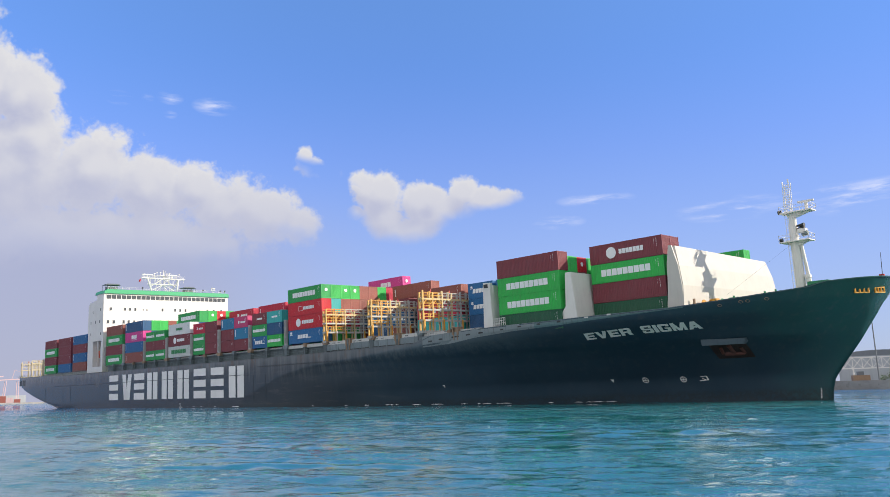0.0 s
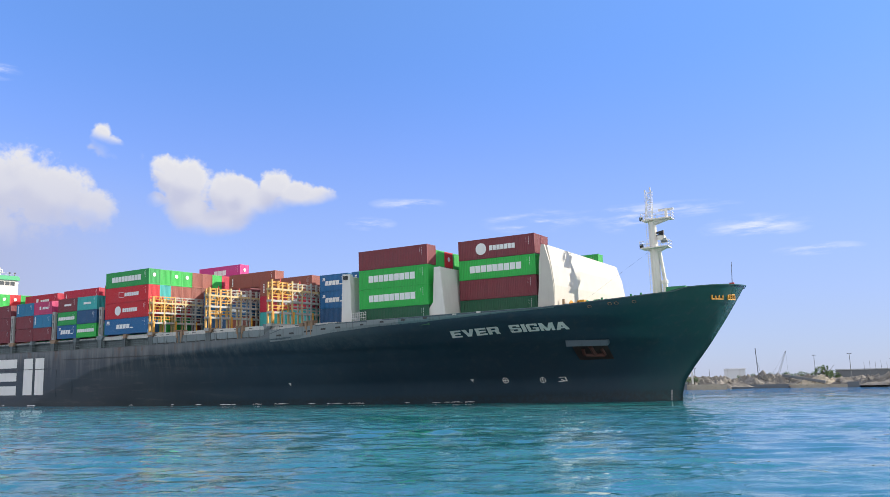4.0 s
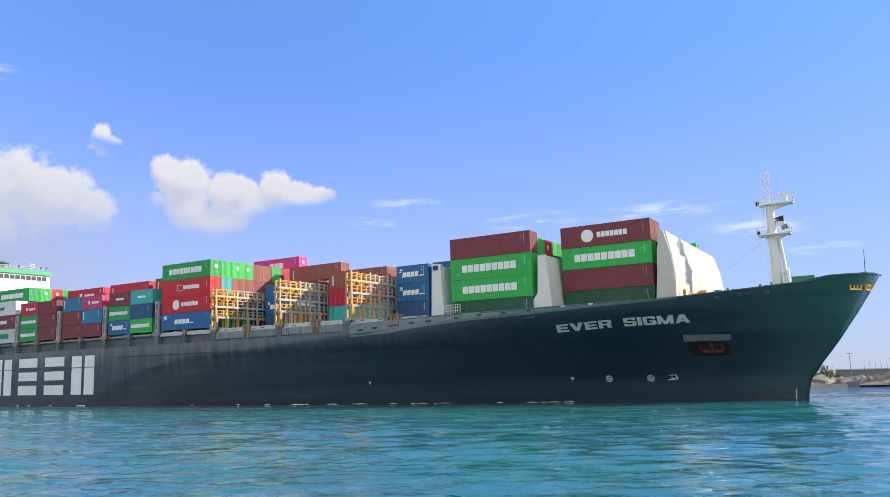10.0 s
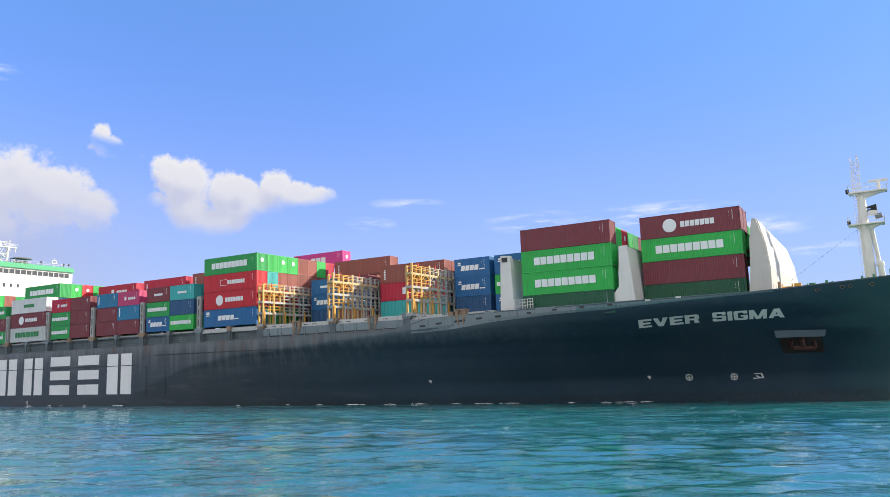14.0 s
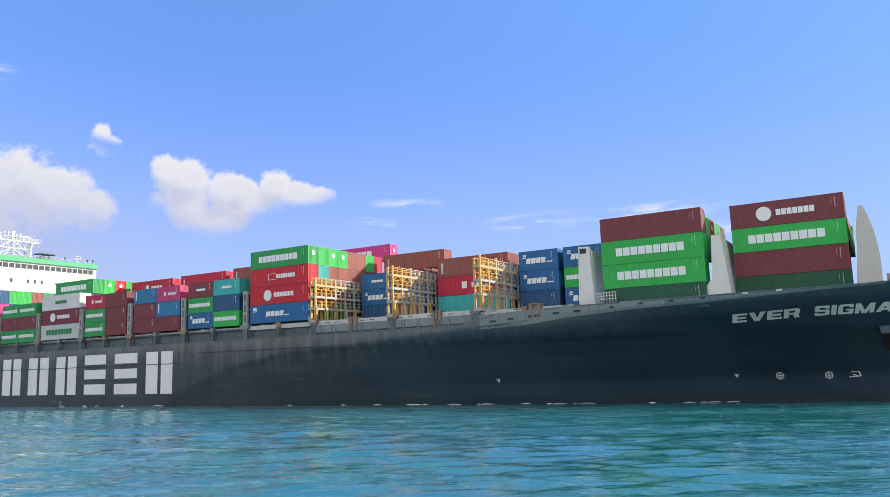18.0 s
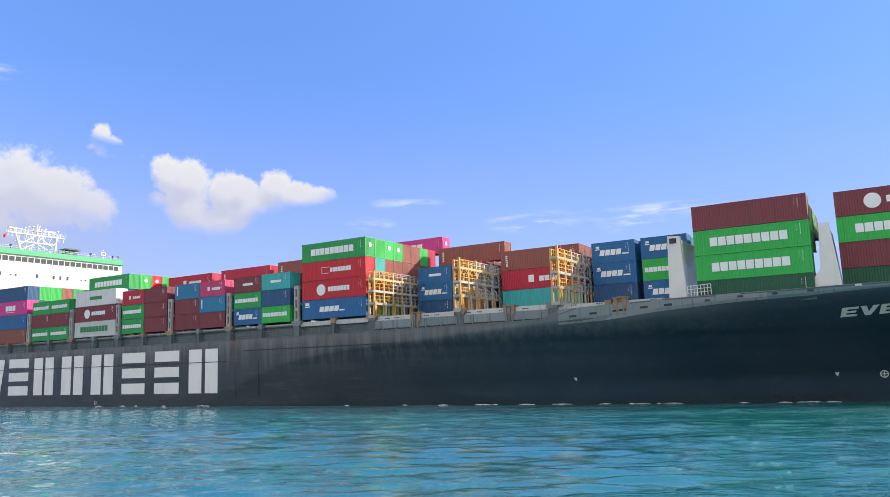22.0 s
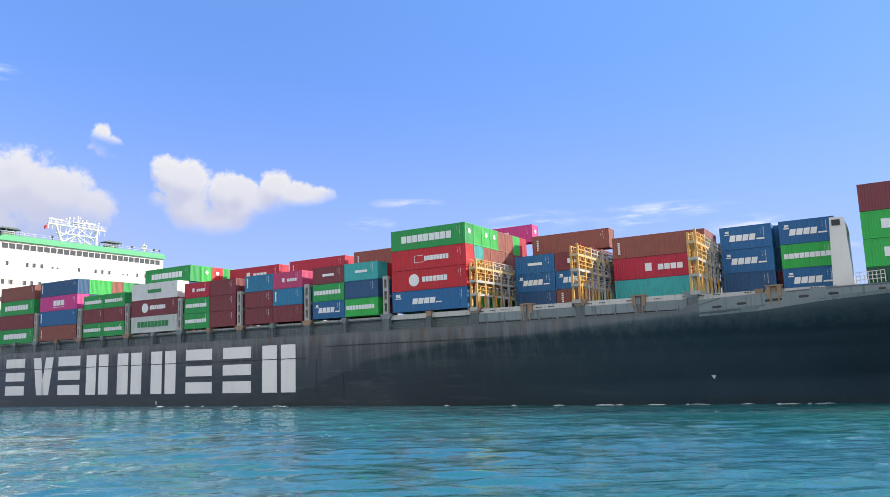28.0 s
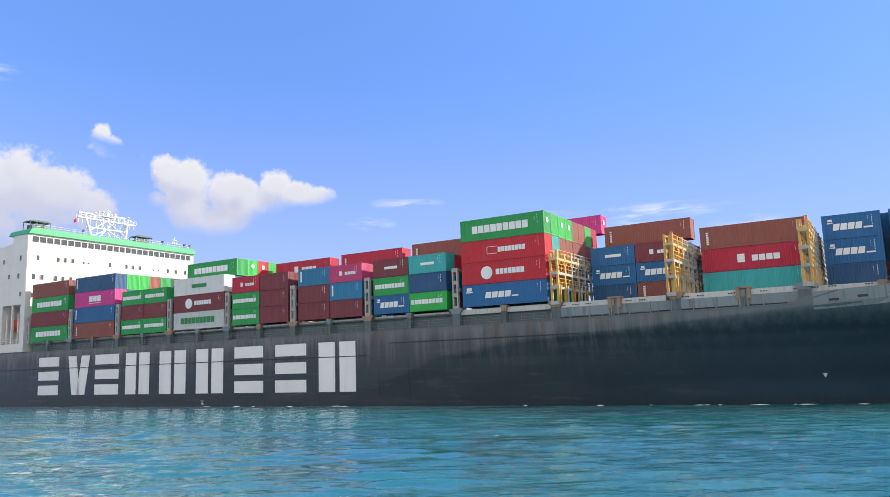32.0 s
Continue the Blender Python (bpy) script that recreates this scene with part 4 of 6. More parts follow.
for xa, xb in ((94.9, 96.1), (96.5, 97.1)):
    bm = bmesh.new()
    pa, pb = on_hull(xa, 14.15, 0.05), on_hull(xb, 14.15, 0.05)
    for z in (13.85, 14.5):
        bar(bm, pa + Vector((0, -0.05, z - 14.15)), pb + Vector((0, -0.05, z - 14.15)), 0.1)
    for f in (0.05, 0.35, 0.65, 0.95):
        c = pa.lerp(pb, f)
        bar(bm, c + Vector((0, -0.05, -0.3)), c + Vector((0, -0.05, 0.35)), 0.12, 8)
    part("roller_fairlead", bm, YELLOW, hull, "yellow roller fairlead")

# ---------- decks, coamings, hatch covers ----------
for nm, ya, yb, za, zb in (("hatch_coaming", -20.3, -20.0, 11.3, 13.0), ("coaming_lip", -20.75, -20.0, 13.0, 13.18), ("hatch_coaming", 20.0, 20.3, 11.3, 13.15)):
    bm = bmesh.new()
    box(bm, -112.6, 44.0, ya, yb, za, zb)
    part(nm, bm, COAM, ship, "dark grey weathered hatch coaming along the deck")
BAYS = [-112.4, -98.1, -83.8, -69.6, -55.5, -41.2, -26.9, -12.19, 2.1, 16.75, 30.15]
for x in BAYS:
    bm = bmesh.new()
    if x > -20:
        box(bm, x - 0.9, x + LONG + 0.3, -20.8, 20.8, 12.84 if x < 30 else 12.7, 13.5 if x < 30 else 13.3)
    else:
        box(bm, x - 0.1, x + LONG + 0.1, -20.6, 20.6, 13.2, 13.42)
        for k in range(9):
            box(bm, x + 0.4 + k * 1.4, x + 0.5 + k * 1.4, -20.72, -20.6, 13.18, 13.44)
    part("hatch_cover", bm, PALE if x > -20 else STEEL, ship, "pale grey steel hatch cover")
bm = bmesh.new()
box(bm, -170, -127.2, -20.5, 20.5, 11.6, 12.45)
part("hatch_cover", bm, STEEL, ship, "grey steel hatch cover")


def pedestal(x, wide, z0, z1, mat, flare=0.35):
    bm = bmesh.new()
    box(bm, x - wide / 2, x + wide / 2, -21.2, -20.4, z0, z1 - 0.75)
    for k in (-1, 1):
        box(bm, x + k * wide / 2 - 0.06, x + k * wide / 2 + 0.06, -21.28, -21.2, z0, z1 - 0.75)
    post = part("container_pedestal", bm, COAM, ship, "grey support post with a rusty head under the containers")
    bm = bmesh.new()
    prism(bm, [(x - wide / 2, z1 - 0.75), (x + wide / 2, z1 - 0.75), (x + wide / 2 + flare, z1 - 0.2), (x + wide / 2 + flare, z1),
               (x - wide / 2 - flare, z1), (x - wide / 2 - flare, z1 - 0.2)], "y", -21.25, -20.35)
    part("pedestal_head", bm, mat, post, "rusty flared head")


for i, x in enumerate(BAYS):
    inner = x > 1
    for k, dx in enumerate((-1.05, LONG / 2)):
        if i == 0 and k == 0:
            continue
        z1 = 13.66 if x < -20 else 13.75
        pedestal(x + dx, 1.1 if k == 0 else 0.62, lerp(x + dx, SHEER) - 0.1, z1 if not inner or k == 0 else 13.45, RUSTY if (k == 0) ^ (i % 3 == 1) else GREY, 0.4 if k == 0 else 0.12)
# walkway rail outboard of the coaming
for a, b in zip(range(-112, 2, 14), range(-98, 16, 14)):
    bm = bmesh.new()
    rails(bm, [(a + 0.3, -21.15, 11.38), (b - 0.3, -21.15, 11.38)], 1.05, 3, 0.028, 1.75)
    part("walkway_rail", bm, GREY, ship, "grey pipe railing")
for a, b in ((-200.0, -171.0), (-170, -150), (-150, -128)):
    bm = bmesh.new()
    rails(bm, [(a, -20.9, 11.9), (b, -21.1, 11.6)], 1.05, 3, 0.028, 1.9)
    part("walkway_rail", bm, GREY, ship, "grey pipe railing")
# coaming plates beside the forward bays, above dark strips that stand for the slot's shade
for k in range(12):
    x = 0.6 + 2.45 * k
    bm = bmesh.new()
    box(bm, x, x + 2.33, -21.18, -21.06, 11.78, 12.86)
    part("coaming_plate", bm, GREY, ship, "blue-grey weathered coaming plate")
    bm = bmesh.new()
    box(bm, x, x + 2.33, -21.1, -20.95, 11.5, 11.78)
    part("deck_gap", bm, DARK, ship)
    bm = bmesh.new()
    prism(bm, [(-21.38, 11.5), (-21.0, 11.5), (-21.0, 12.9), (-21.2, 12.9)], "x", x - 0.11, x - 0.01)
    part("bracket", bm, GREY, ship)
# weathered strip along the deck edge of the forebody
FOOT = [(29.6, 10.75), (36, 11.0), (42, 11.65), (50, 12.15), (58, 12.4), (61, 12.6), (75, 13.3), (77, 13.4)]
for xa, xb, mat, label in ((29.8, 54.0, GREY, "blue-grey rust-streaked strip along the deck edge"), (54.0, 76.5, TEAL_GREY, "dull teal strip along the foredeck")):
    bm = bmesh.new()
    last = None
    for x in np.linspace(xa, xb, 18):
        zb, zt = lerp(x, FOOT) + 0.05, max(lerp(x, SHEER), 12.55) + 0.12
        now = [bm.verts.new(on_hull(x, zb + (zt - zb) * f, 0.03 + 0.02 * f)) for f in (0, 0.33, 0.67, 1)]
        now.append(bm.verts.new(on_hull(x, zt, -0.14)))
        if last:
            for k in range(4):
                bm.faces.new((last[k], now[k], now[k + 1], last[k + 1]))
        last = now
    part("bulwark", bm, mat, ship, label)
for x in (47.5, 51.0, 54.5, 58.0, 62.5, 66.0):
    bm = bmesh.new()
    z = lerp(x, KNUCKLE) + 0.18
    y = -half_beam(x, z) - 0.06
    box(bm, x, x + 0.6, y - 0.02, y + 0.1, z, z + 0.22)
    part("freeing_port", bm, PALE if x > 60 else DARK, ship)
for x, z in ((31.8, 11.75), (34.4, 11.95), (37.0, 12.1), (38.0, 12.15), (40.6, 12.3), (43.4, 12.4)):
    bm = bmesh.new()
    c = on_hull(x, z, 0.06)
    prism(bm, [(x - 0.42, z - 0.13), (x + 0.42, z - 0.11), (x + 0.5, z + 0.02), (x + 0.4, z + 0.15), (x - 0.4, z + 0.13), (x - 0.5, z)], "y", c.y, c.y + 0.2)
    part("freeing_port", bm, DARK, ship, "dark oval opening in the bulwark")
for k in range(26):
    x = 1.5 + 1.66 * k
    if k % 4 == 3:
        continue
    bm = bmesh.new()
    for i in range(3):
        box(bm, x + 0.28 * i, x + 0.28 * i + 0.18, -20.86, -20.79, 13.12, 13.23)
    part("hatch_label", bm, DARK, ship, "small dark stencilled bars")
for xa, mat in ((8.6, RUSTY), (23.05, RUSTY), (37.75, RUSTY)):
    bm = bmesh.new()
    for k in (-1, 1):
        box(bm, xa + k * 0.55 - 0.2, xa + k * 0.55 + 0.2, -21.34, -20.2, 12.45, 13.6)
    box(bm, xa - 0.35, xa + 0.35, -21.1, -20.2, 12.45, 13.6)
    box(bm, xa - 0.85, xa + 0.85, -21.4, -20.1, 13.6, 13.76)
    for k in (-1, 1):
        box(bm, xa + k * 0.4 - 0.08, xa + k * 0.4 + 0.08, -21.3, -21.16, 11.6, 12.45)
    part("container_pedestal", bm, mat, ship, "rust-streaked support box on the bulwark")


# ---------- lashing bridges ----------
def rail_frame(bm, gap):
    """Two rails on a middle post, as one flat frame."""
    a, b = gap / 2 - 0.04, gap / 2 + 0.04
    prism(bm, [(a, 0), (b, 0), (b, 0.455), (gap, 0.455), (gap, 0.545), (b, 0.545), (b, 0.955), (gap, 0.955), (gap, 1.045),
               (0, 1.045), (0, 0.955), (a, 0.955), (a, 0.545), (0, 0.545), (0, 0.455), (a, 0.455)], "x", -0.04, 0.04)


def lashing_bridge(x, ys, base, top, levels, mats, stub=1.0):
    bm = bmesh.new()
    box(bm, x - 0.55, x + 0.55, ys[0] - 0.3, ys[-1] + 0.3, base - 0.45, base)
    br = part("lashing_bridge", bm, mats[1], ship, "cream and grey lashing bridge between the container bays")
    for i, y in enumerate(ys):
        # the two outermost columns carry sunlight in their paint
        mat = SUN_GOLD if i < 2 and x > 0 else mats[0] if i < 3 or (i % 3 == 0 and i < 8) else mats[1]
        for dx in (-0.42, 0.42):
            bm = bmesh.new()
            box(bm, x + dx - 0.13, x + dx + 0.13, y - 0.15, y + 0.15, base, top + (0.55 if (i + (dx > 0)) % 2 else 0.2))
            part("column", bm, mat, br)
        bm = bmesh.new()
        if i > 5:
            bm.free()
            continue
        prism(bm, [(y - 0.13, base), (y + 0.13, base), (y + 0.13, base + 2.0), (y - 0.13, base + 2.0)], "x", x + 0.75, x + 0.83)
        part("lashing_rod_rack", bm, YELLOW if i % 2 == 0 and x > 0 else mats[1], br)
    for z in levels:
        bm = bmesh.new()
        box(bm, x - 0.52, x + 0.52, ys[0] - 0.25, ys[-1] + 0.25, z - 0.32, z)
        part("platform", bm, mats[1] if z < top - 1.5 else mats[0], br)
        for a, b in zip(ys, ys[1:]):
            tone = YELLOW if ys.index(a) < 2 and x > 0 else mats[1]
            gap = round(b - a, 3)
            rail = mesh_of(("railing", gap, tone.name), lambda bm: rail_frame(bm, gap), tone)
            knee = mesh_of(("knee_brace", tone.name), lambda bm: bar(bm, (0, 0.2, -0.9), (0, 0.9, -0.3), 0.09), tone)
            for dx in (-0.5, 0.5):
                shared("railing", rail, br, pose(x + dx, a, z))
                if z == levels[-1]:
                    shared("knee_brace", knee, br, pose(x + dx, a, z))
                    shared("knee_brace", knee, br, pose(x + dx, b, z, 0, 0, 180))
    for i, y in enumerate(ys[1:5:2]):
        bm = bmesh.new()
        bar(bm, (x, y, top + 0.2), (x, y, top + 0.95), 0.16, 8, 0.03)
        part("lamp_cone", bm, RED, br, "small red cone at the top")
    return br


LB = [-21.1 + 2.4 * k for k in range(17)]
lashing_bridge(1.1, LB, 13.75, 19.6, (15.6, 17.4, 19.2), (CREAM, STEEL))
lashing_bridge(15.4, LB, 13.75, 20.2, (15.7, 17.6, 19.5), (CREAM, STEEL))
lashing_bridge(29.6, LB, 13.75, 20.3, (15.7, 17.6, 19.5), (CREAM, STEEL))
for k, x in enumerate((-172.5, -185.5, -197.5)):
    lashing_bridge(x, [-20.4 + 2.4 * j for j in range(11)], 12.4, 17.6, (15.0, 17.2), (PALE_CREAM, PALE_CREAM))


def lashing_post(x, z0, z1):
    """Twin posts with oval holes at the ship's side between two bays."""
    bm = bmesh.new()
    for dx in (-0.32, 0.32):
        box(bm, x + dx - 0.11, x + dx + 0.11, -21.2, -20.75, z0, z1)
    n = 3
    for k in range(n + 1):
        z = z0 + (z1 - z0 - 0.5) * k / n
        box(bm, x - 0.21, x + 0.21, -21.17, -20.78, z, z + 0.5)
    post = part("lashing_post", bm, STEEL, ship, "grey lashing post with holes")
    for y in np.arange(-16.0, 17, 4.8):
        bm = bmesh.new()
        box(bm, x - 0.3, x + 0.3, y - 0.18, y + 0.18, z0, z1)
        part("inner_column", bm, STEEL, post)
    for z in (z0 + 2.6, z1 - 0.4):
        bm = bmesh.new()
        box(bm, x - 0.45, x + 0.45, -20.7, 20.7, z, z + 0.3)
        part("platform", bm, STEEL, post)
    return post


for i, x in enumerate(BAYS[1:8]):
    lashing_post(x - 1.05, 13.6, 19.2)
lashing_post(-113.2, 13.4, 19.0)

# ---------- bridge house ----------
FX = -114.5
bm = bmesh.new()
box(bm, -127, FX, -17.2, 21.3, 11.6, 33.2)
house = part("bridge_house", bm, WHITE, ship, "tall white accommodation block")
for nm, b in (("house_side", (-127, FX, -21.3, -17.2, 21.3, 33.2)), ("house_side", (-127, -122.6, -21.3, -17.2, 11.6, 21.3)), ("house_side", (-116.0, FX, -21.3, -17.2, 11.6, 21.3)),
              ("recess_sill", (-122.6, -116.0, -21.3, -17.2, 11.6, 13.3)), ("recess_pillar", (-119.4, -119.0, -21.2, -20.8, 13.3, 21.3))):
    bm = bmesh.new()
    box(bm, *b)
    part(nm, bm, WHITE, house)
bm = bmesh.new()
box(bm, -119.8, FX + 0.02, -21.3, 21.3, 33.2, 36.0)
wheel = part("wheelhouse", bm, WHITE, ship, "white wheelhouse with a row of dark windows")
bm = bmesh.new()
prism(bm, [(-20.6 - 0.9, 35.95), (21.5, 35.95), (21.2, 37.1), (20.6, 37.25), (-20.2, 37.25), (-21.0, 36.9)], "x", -121.4, -113.9)
part("wheelhouse_roof", bm, ROOF_GREEN, wheel, "green painted roof edge")
bm = bmesh.new()
prism(bm, [(-126.0, 33.2), (-119.8, 33.2), (-119.8, 34.3), (-126.0, 33.6)], "y", -21.3, -20.9)
part("wing_screen", bm, WHITE, wheel)


def window(parent, face, a, z, wide, high):
    """A pane in its frame on the house front (face 'x') or its side (face 'y')."""
    bm = bmesh.new()
    t = 0.09
    if face == "x":
        for y0, y1, z0, z1 in ((a - t, a, z - t, z + high + t), (a + wide, a + wide + t, z - t, z + high + t), (a, a + wide, z - t, z), (a, a + wide, z + high, z + high + t)):
            box(bm, FX, FX + 0.10, y0, y1, z0, z1)
    else:
        for y0, y1, z0, z1 in ((a - t, a, z - t, z + high + t), (a + wide, a + wide + t, z - t, z + high + t), (a, a + wide, z - t, z), (a, a + wide, z + high, z + high + t)):
            box(bm, y0, y1, -21.40, -21.3, z0, z1)
    fr = part("window", bm, WHITE, parent)
    bm = bmesh.new()
    if face == "x":
        box(bm, FX, FX + 0.045, a, a + wide, z, z + high)
    else:
        box(bm, a, a + wide, -21.345, -21.3, z, z + high)
    part("pane", bm, GLASS, fr)


for k in range(26):
    window(wheel, "x", -20.45 + k * 1.57, 34.3, 1.36, 1.2)
for y in (-19.4, -15.0, -13.4, -11.7, -2.7, 1.6, 3.4, 5.3, 13.2, 15.6, 18.4):
    window(house, "x", y, 30.6, 0.62, 0.95)
for y in (-9.0, -7.8, 9.2, 10.5):
    window(house, "x", y, 30.75, 0.4, 0.4)
for y in (-20.2, -18.4, -15.4, -13.8, -12.0, -8.2, -6.4, -2.7, 1.0, 3.4, 5.3, 9.4, 13.2, 16.4):
    window(house, "x", y, 26.5, 0.7, 1.05)
for y in (-20.2, -18.4, -15.4, -12.0, -8.2):
    window(house, "x", y, 22.7, 0.7, 1.0)
for x, z in ((-117.0, 30.6), (-117.6, 26.9), (-116.6, 23.0), (-123.2, 30.2), (-124.8, 26.9), (-121.0, 26.9), (-125.2, 23.2)):
    window(house, "y", x, z, 0.6, 0.9)
bm = bmesh.new()
rails(bm, [(-126.6, -21.1, 33.2), (-120, -21.1, 33.2)], 1.0, 3, 0.03, 1.2)
part("railing", bm, WHITE, wheel)
bm = bmesh.new()
rails(bm, [(-114.6, -20.0, 37.25), (-114.6, 20.0, 37.25)], 0.9, 2, 0.025, 2.2)
part("railing", bm, WHITE, wheel)
# lifeboat in its recess
bm = bmesh.new()
prof = [(-1.0, 0.0), (-0.92, 0.55), (-0.6, 0.85), (0.0, 1.0), (0.6, 0.85), (0.92, 0.55), (1.0, 0.0)]
rings = []
for u, r in prof:
    rings.append([bm.verts.new((-119.2 + 2.9 * u, -19.4 + max(r, 0.05) * 1.25 * math.cos(6.28318 * i / 12), 17.2 + max(r, 0.05) * 1.45 * math.sin(6.28318 * i / 12))) for i in range(12)])
for a, b in zip(rings, rings[1:]):
    for i in range(12):
        bm.faces.new((a[i], a[(i + 1) % 12], b[(i + 1) % 12], b[i]))
bm.faces.new(rings[0][::-1])
bm.faces.new(rings[-1])
bmesh.ops.recalc_face_normals(bm, faces=bm.faces)
for f in bm.faces:
    f.smooth = True
part("lifeboat", bm, ORANGE, ship, "orange enclosed lifeboat in its davit recess")
bm = bmesh.new()
for x in (-121.3, -117.2):
    bar(bm, (x, -20.9, 13.3), (x, -20.9, 19.4), 0.16)
    bar(bm, (x, -20.9, 19.4), (x, -19.0, 19.9), 0.15)
rails(bm, [(-122.5, -21.2, 13.3), (-116.1, -21.2, 13.3)], 1.05, 3, 0.035, 1.1)
part("lifeboat_davit", bm, WHITE, ship, "white davit frame and rail")

# roof gear of the wheelhouse
bm = bmesh.new()
bar(bm, (-119.5, -7.7, 40.6), (-119.5, -7.5, 42.3), 0.02, 5)
prev = None
for i in range(6):
    f = i / 5
    now = [bm.verts.new((-119.5 + 0.14 * math.sin(f * 5), -7.65 - 0.6 * f, z - 0.5 * f)) for z in (41.9, 41.1)]
    if prev:
        bm.faces.new((prev[0], now[0], now[1], prev[1]))
    prev = now
part("signal_flag", bm, RED, ship, "small red flag by the radar mast")
bm = bmesh.new()
MX, MZ = -119.5, 37.2
for y0, y1 in ((-4.0, -5.4), (4.6, 5.4)):
    bar(bm, (MX + 0.7, y0, MZ), (MX, y1, 42.3), 0.28, 8, 0.2)
    bar(bm, (MX - 1.6, y0 * 0.7, MZ), (MX, y1, 42.3), 0.16, 6)
bar(bm, (MX, -7.4, 42.2), (MX, 7.6, 42.2), 0.22, 6)
bar(bm, (MX, -5.4, 40.2), (MX, 5.4, 40.2), 0.18, 6)
for y0, y1 in ((-4.6, 0.0), (4.9, 0.0)):
    bar(bm, (MX, y0, 39.2), (MX, y1, 42.2), 0.12, 6)
    bar(bm, (MX, y0 * 0.8, 38.2), (MX, y1, 40.2), 0.12, 6)
for k in range(-3, 4):
    bar(bm, (MX + 0.4, k * 1.5, 40.2), (MX, k * 1.7 + 0.8, 42.2), 0.055, 5)
    bar(bm, (MX - 0.5, k * 1.7 + 0.8, 40.2), (MX - 0.3, k * 1.5, 42.2), 0.05, 5)
for y in (-2.6, -0.9, 1.0, 2.7):
    bar(bm, (MX - 0.6, y, MZ), (MX - 0.2, y * 0.7, 41.9), 0.09, 6)
bar(bm, (MX - 0.6, -2.6, MZ), (MX, 1.8, 42.0), 0.10, 5)
bar(bm, (MX - 0.6, 2.7, MZ), (MX, -1.8, 42.0), 0.10, 5)
rmast = part("radar_mast", bm, WHITE, ship, "white lattice radar mast on the wheelhouse roof")
bm = bmesh.new()
bar(bm, (MX, 0.1, 42.2), (MX, 0.1, 45.0), 0.32, 8, 0.14)
box(bm, MX - 0.6, MX + 0.6, -1.2, 1.4, 43.1, 43.25)
for y, z in ((-1.0, 44.4), (1.2, 44.0), (0.6, 44.7), (-3.0, 43.9), (-2.1, 44.3), (2.2, 44.2), (4.6, 43.7), (5.6, 44.0), (-6.6, 43.6)):
    bar(bm, (MX, y, 42.2), (MX, y, z), 0.09, 6)
    box(bm, MX - 0.25, MX + 0.25, y - 0.22, y + 0.22, z - 0.25, z)
part("topmast", bm, WHITE, rmast)
for y, z, l in ((-5.4, 43.2, 3.6), (3.0, 43.4, 2.6)):
    bm = bmesh.new()
    bar(bm, (MX, y, 42.3), (MX, y, z), 0.2, 8)
    box(bm, MX - 0.2, MX + 0.2, y - l / 2, y + l / 2, z, z + 0.3)
    part("radar_scanner", bm, WHITE, rmast)
for y0, y1 in ((-7.4, 7.6),):
    bm = bmesh.new()
    rails(bm, [(MX - 0.5, y0, 42.3), (MX - 0.5, y1, 42.3)], 0.9, 2, 0.03, 1.5)
    rails(bm, [(MX + 0.5, y0, 42.3), (MX + 0.5, y1, 42.3)], 0.9, 2, 0.03, 1.5)
    for y in (-7.2, -6.2, 6.0, 7.3):
        bar(bm, (MX, y, 41.0), (MX, y, 42.2), 0.06)
    part("mast_rail", bm, WHITE, rmast)
for y0, y1 in ((-20.2, -15.8), (5.5, 9.8)):
    for k in range(4):
        y = y0 + (y1 - y0) * k / 3
        for x in (-118.5, -116.0):
            bm = bmesh.new()
            bar(bm, (x, y, 37.2), (x, y, 38.9), 0.07)
            part("shelter_post", bm, COAM, wheel)
    bm = bmesh.new()
    prism(bm, [(y0 - 0.2, 38.9), (y1 + 0.2, 38.9), (y1 - 0.5, 39.25), (y0 + 0.5, 39.25)], "x", -118.7, -115.8)
    box(bm, -118.2, -116.3, y0 + 0.6, y1 - 0.6, 37.25, 38.3)
    part("roof_shelter", bm, COAM, wheel, "small grey shelter on the roof")
bm = bmesh.new()
bar(bm, (-115.5, 16.2, 37.2), (-115.5, 16.2, 39.9), 0.12, 6, 0.06)
for z in (38.2, 39.0):
    box(bm, -115.9, -115.1, 15.6, 16.8, z, z + 0.12)
bar(bm, (-115.5, 15.6, 38.2), (-115.5, 15.6, 39.3), 0.16, 8)
bar(bm, (-115.5, 16.8, 38.2), (-115.5, 16.8, 39.1), 0.16, 8)
part("aerial_stand", bm, WHITE, wheel)
for y in (12.0, 18.6, 20.2, -9.0):
    bm = bmesh.new()
    bar(bm, (-114.8, y, 37.2), (-114.8, y, 38.2), 0.07, 6)
    box(bm, -115.0, -114.5, y - 0.18, y + 0.18, 38.0, 38.4)
    part("floodlight", bm, DARK, wheel)

# ---------- white side walls, breakwater ----------
bm = bmesh.new()
prism(bm, [(43.4, 13.0), (45.4, 13.0), (45.1, 20.4), (43.7, 20.5)], "y", -20.3, -19.6)
box(bm, 44.0, 45.2, -19.6, -12, 13.0, 20.0)
wall1 = part("side_wall_plate", bm, WHITE, ship, "white steel side wall ahead of the bay")
bm = bmesh.new()
box(bm, 43.9, 44.7, -20.42, -20.3, 19.6, 20.2)
part("floodlight", bm, DARK, wall1)
bm = bmesh.new()
rails(bm, [(45.6, -20.6, 13.2), (48.2, -20.6, 13.3)], 1.2, 3, 0.05, 0.4)
part("railing", bm, WHITE, wall1)
bm = bmesh.new()
prism(bm, [(58.6, 12.9), (61.4, 12.9), (60.7, 20.2), (59.7, 20.2), (59.4, 15.2), (58.6, 14.2)], "y", -19.75, -19.2)
prism(bm, [(60.0, 12.6), (61.2, 12.6), (60.5, 20.2), (59.9, 20.2)], "y", -19.4, -9.0)
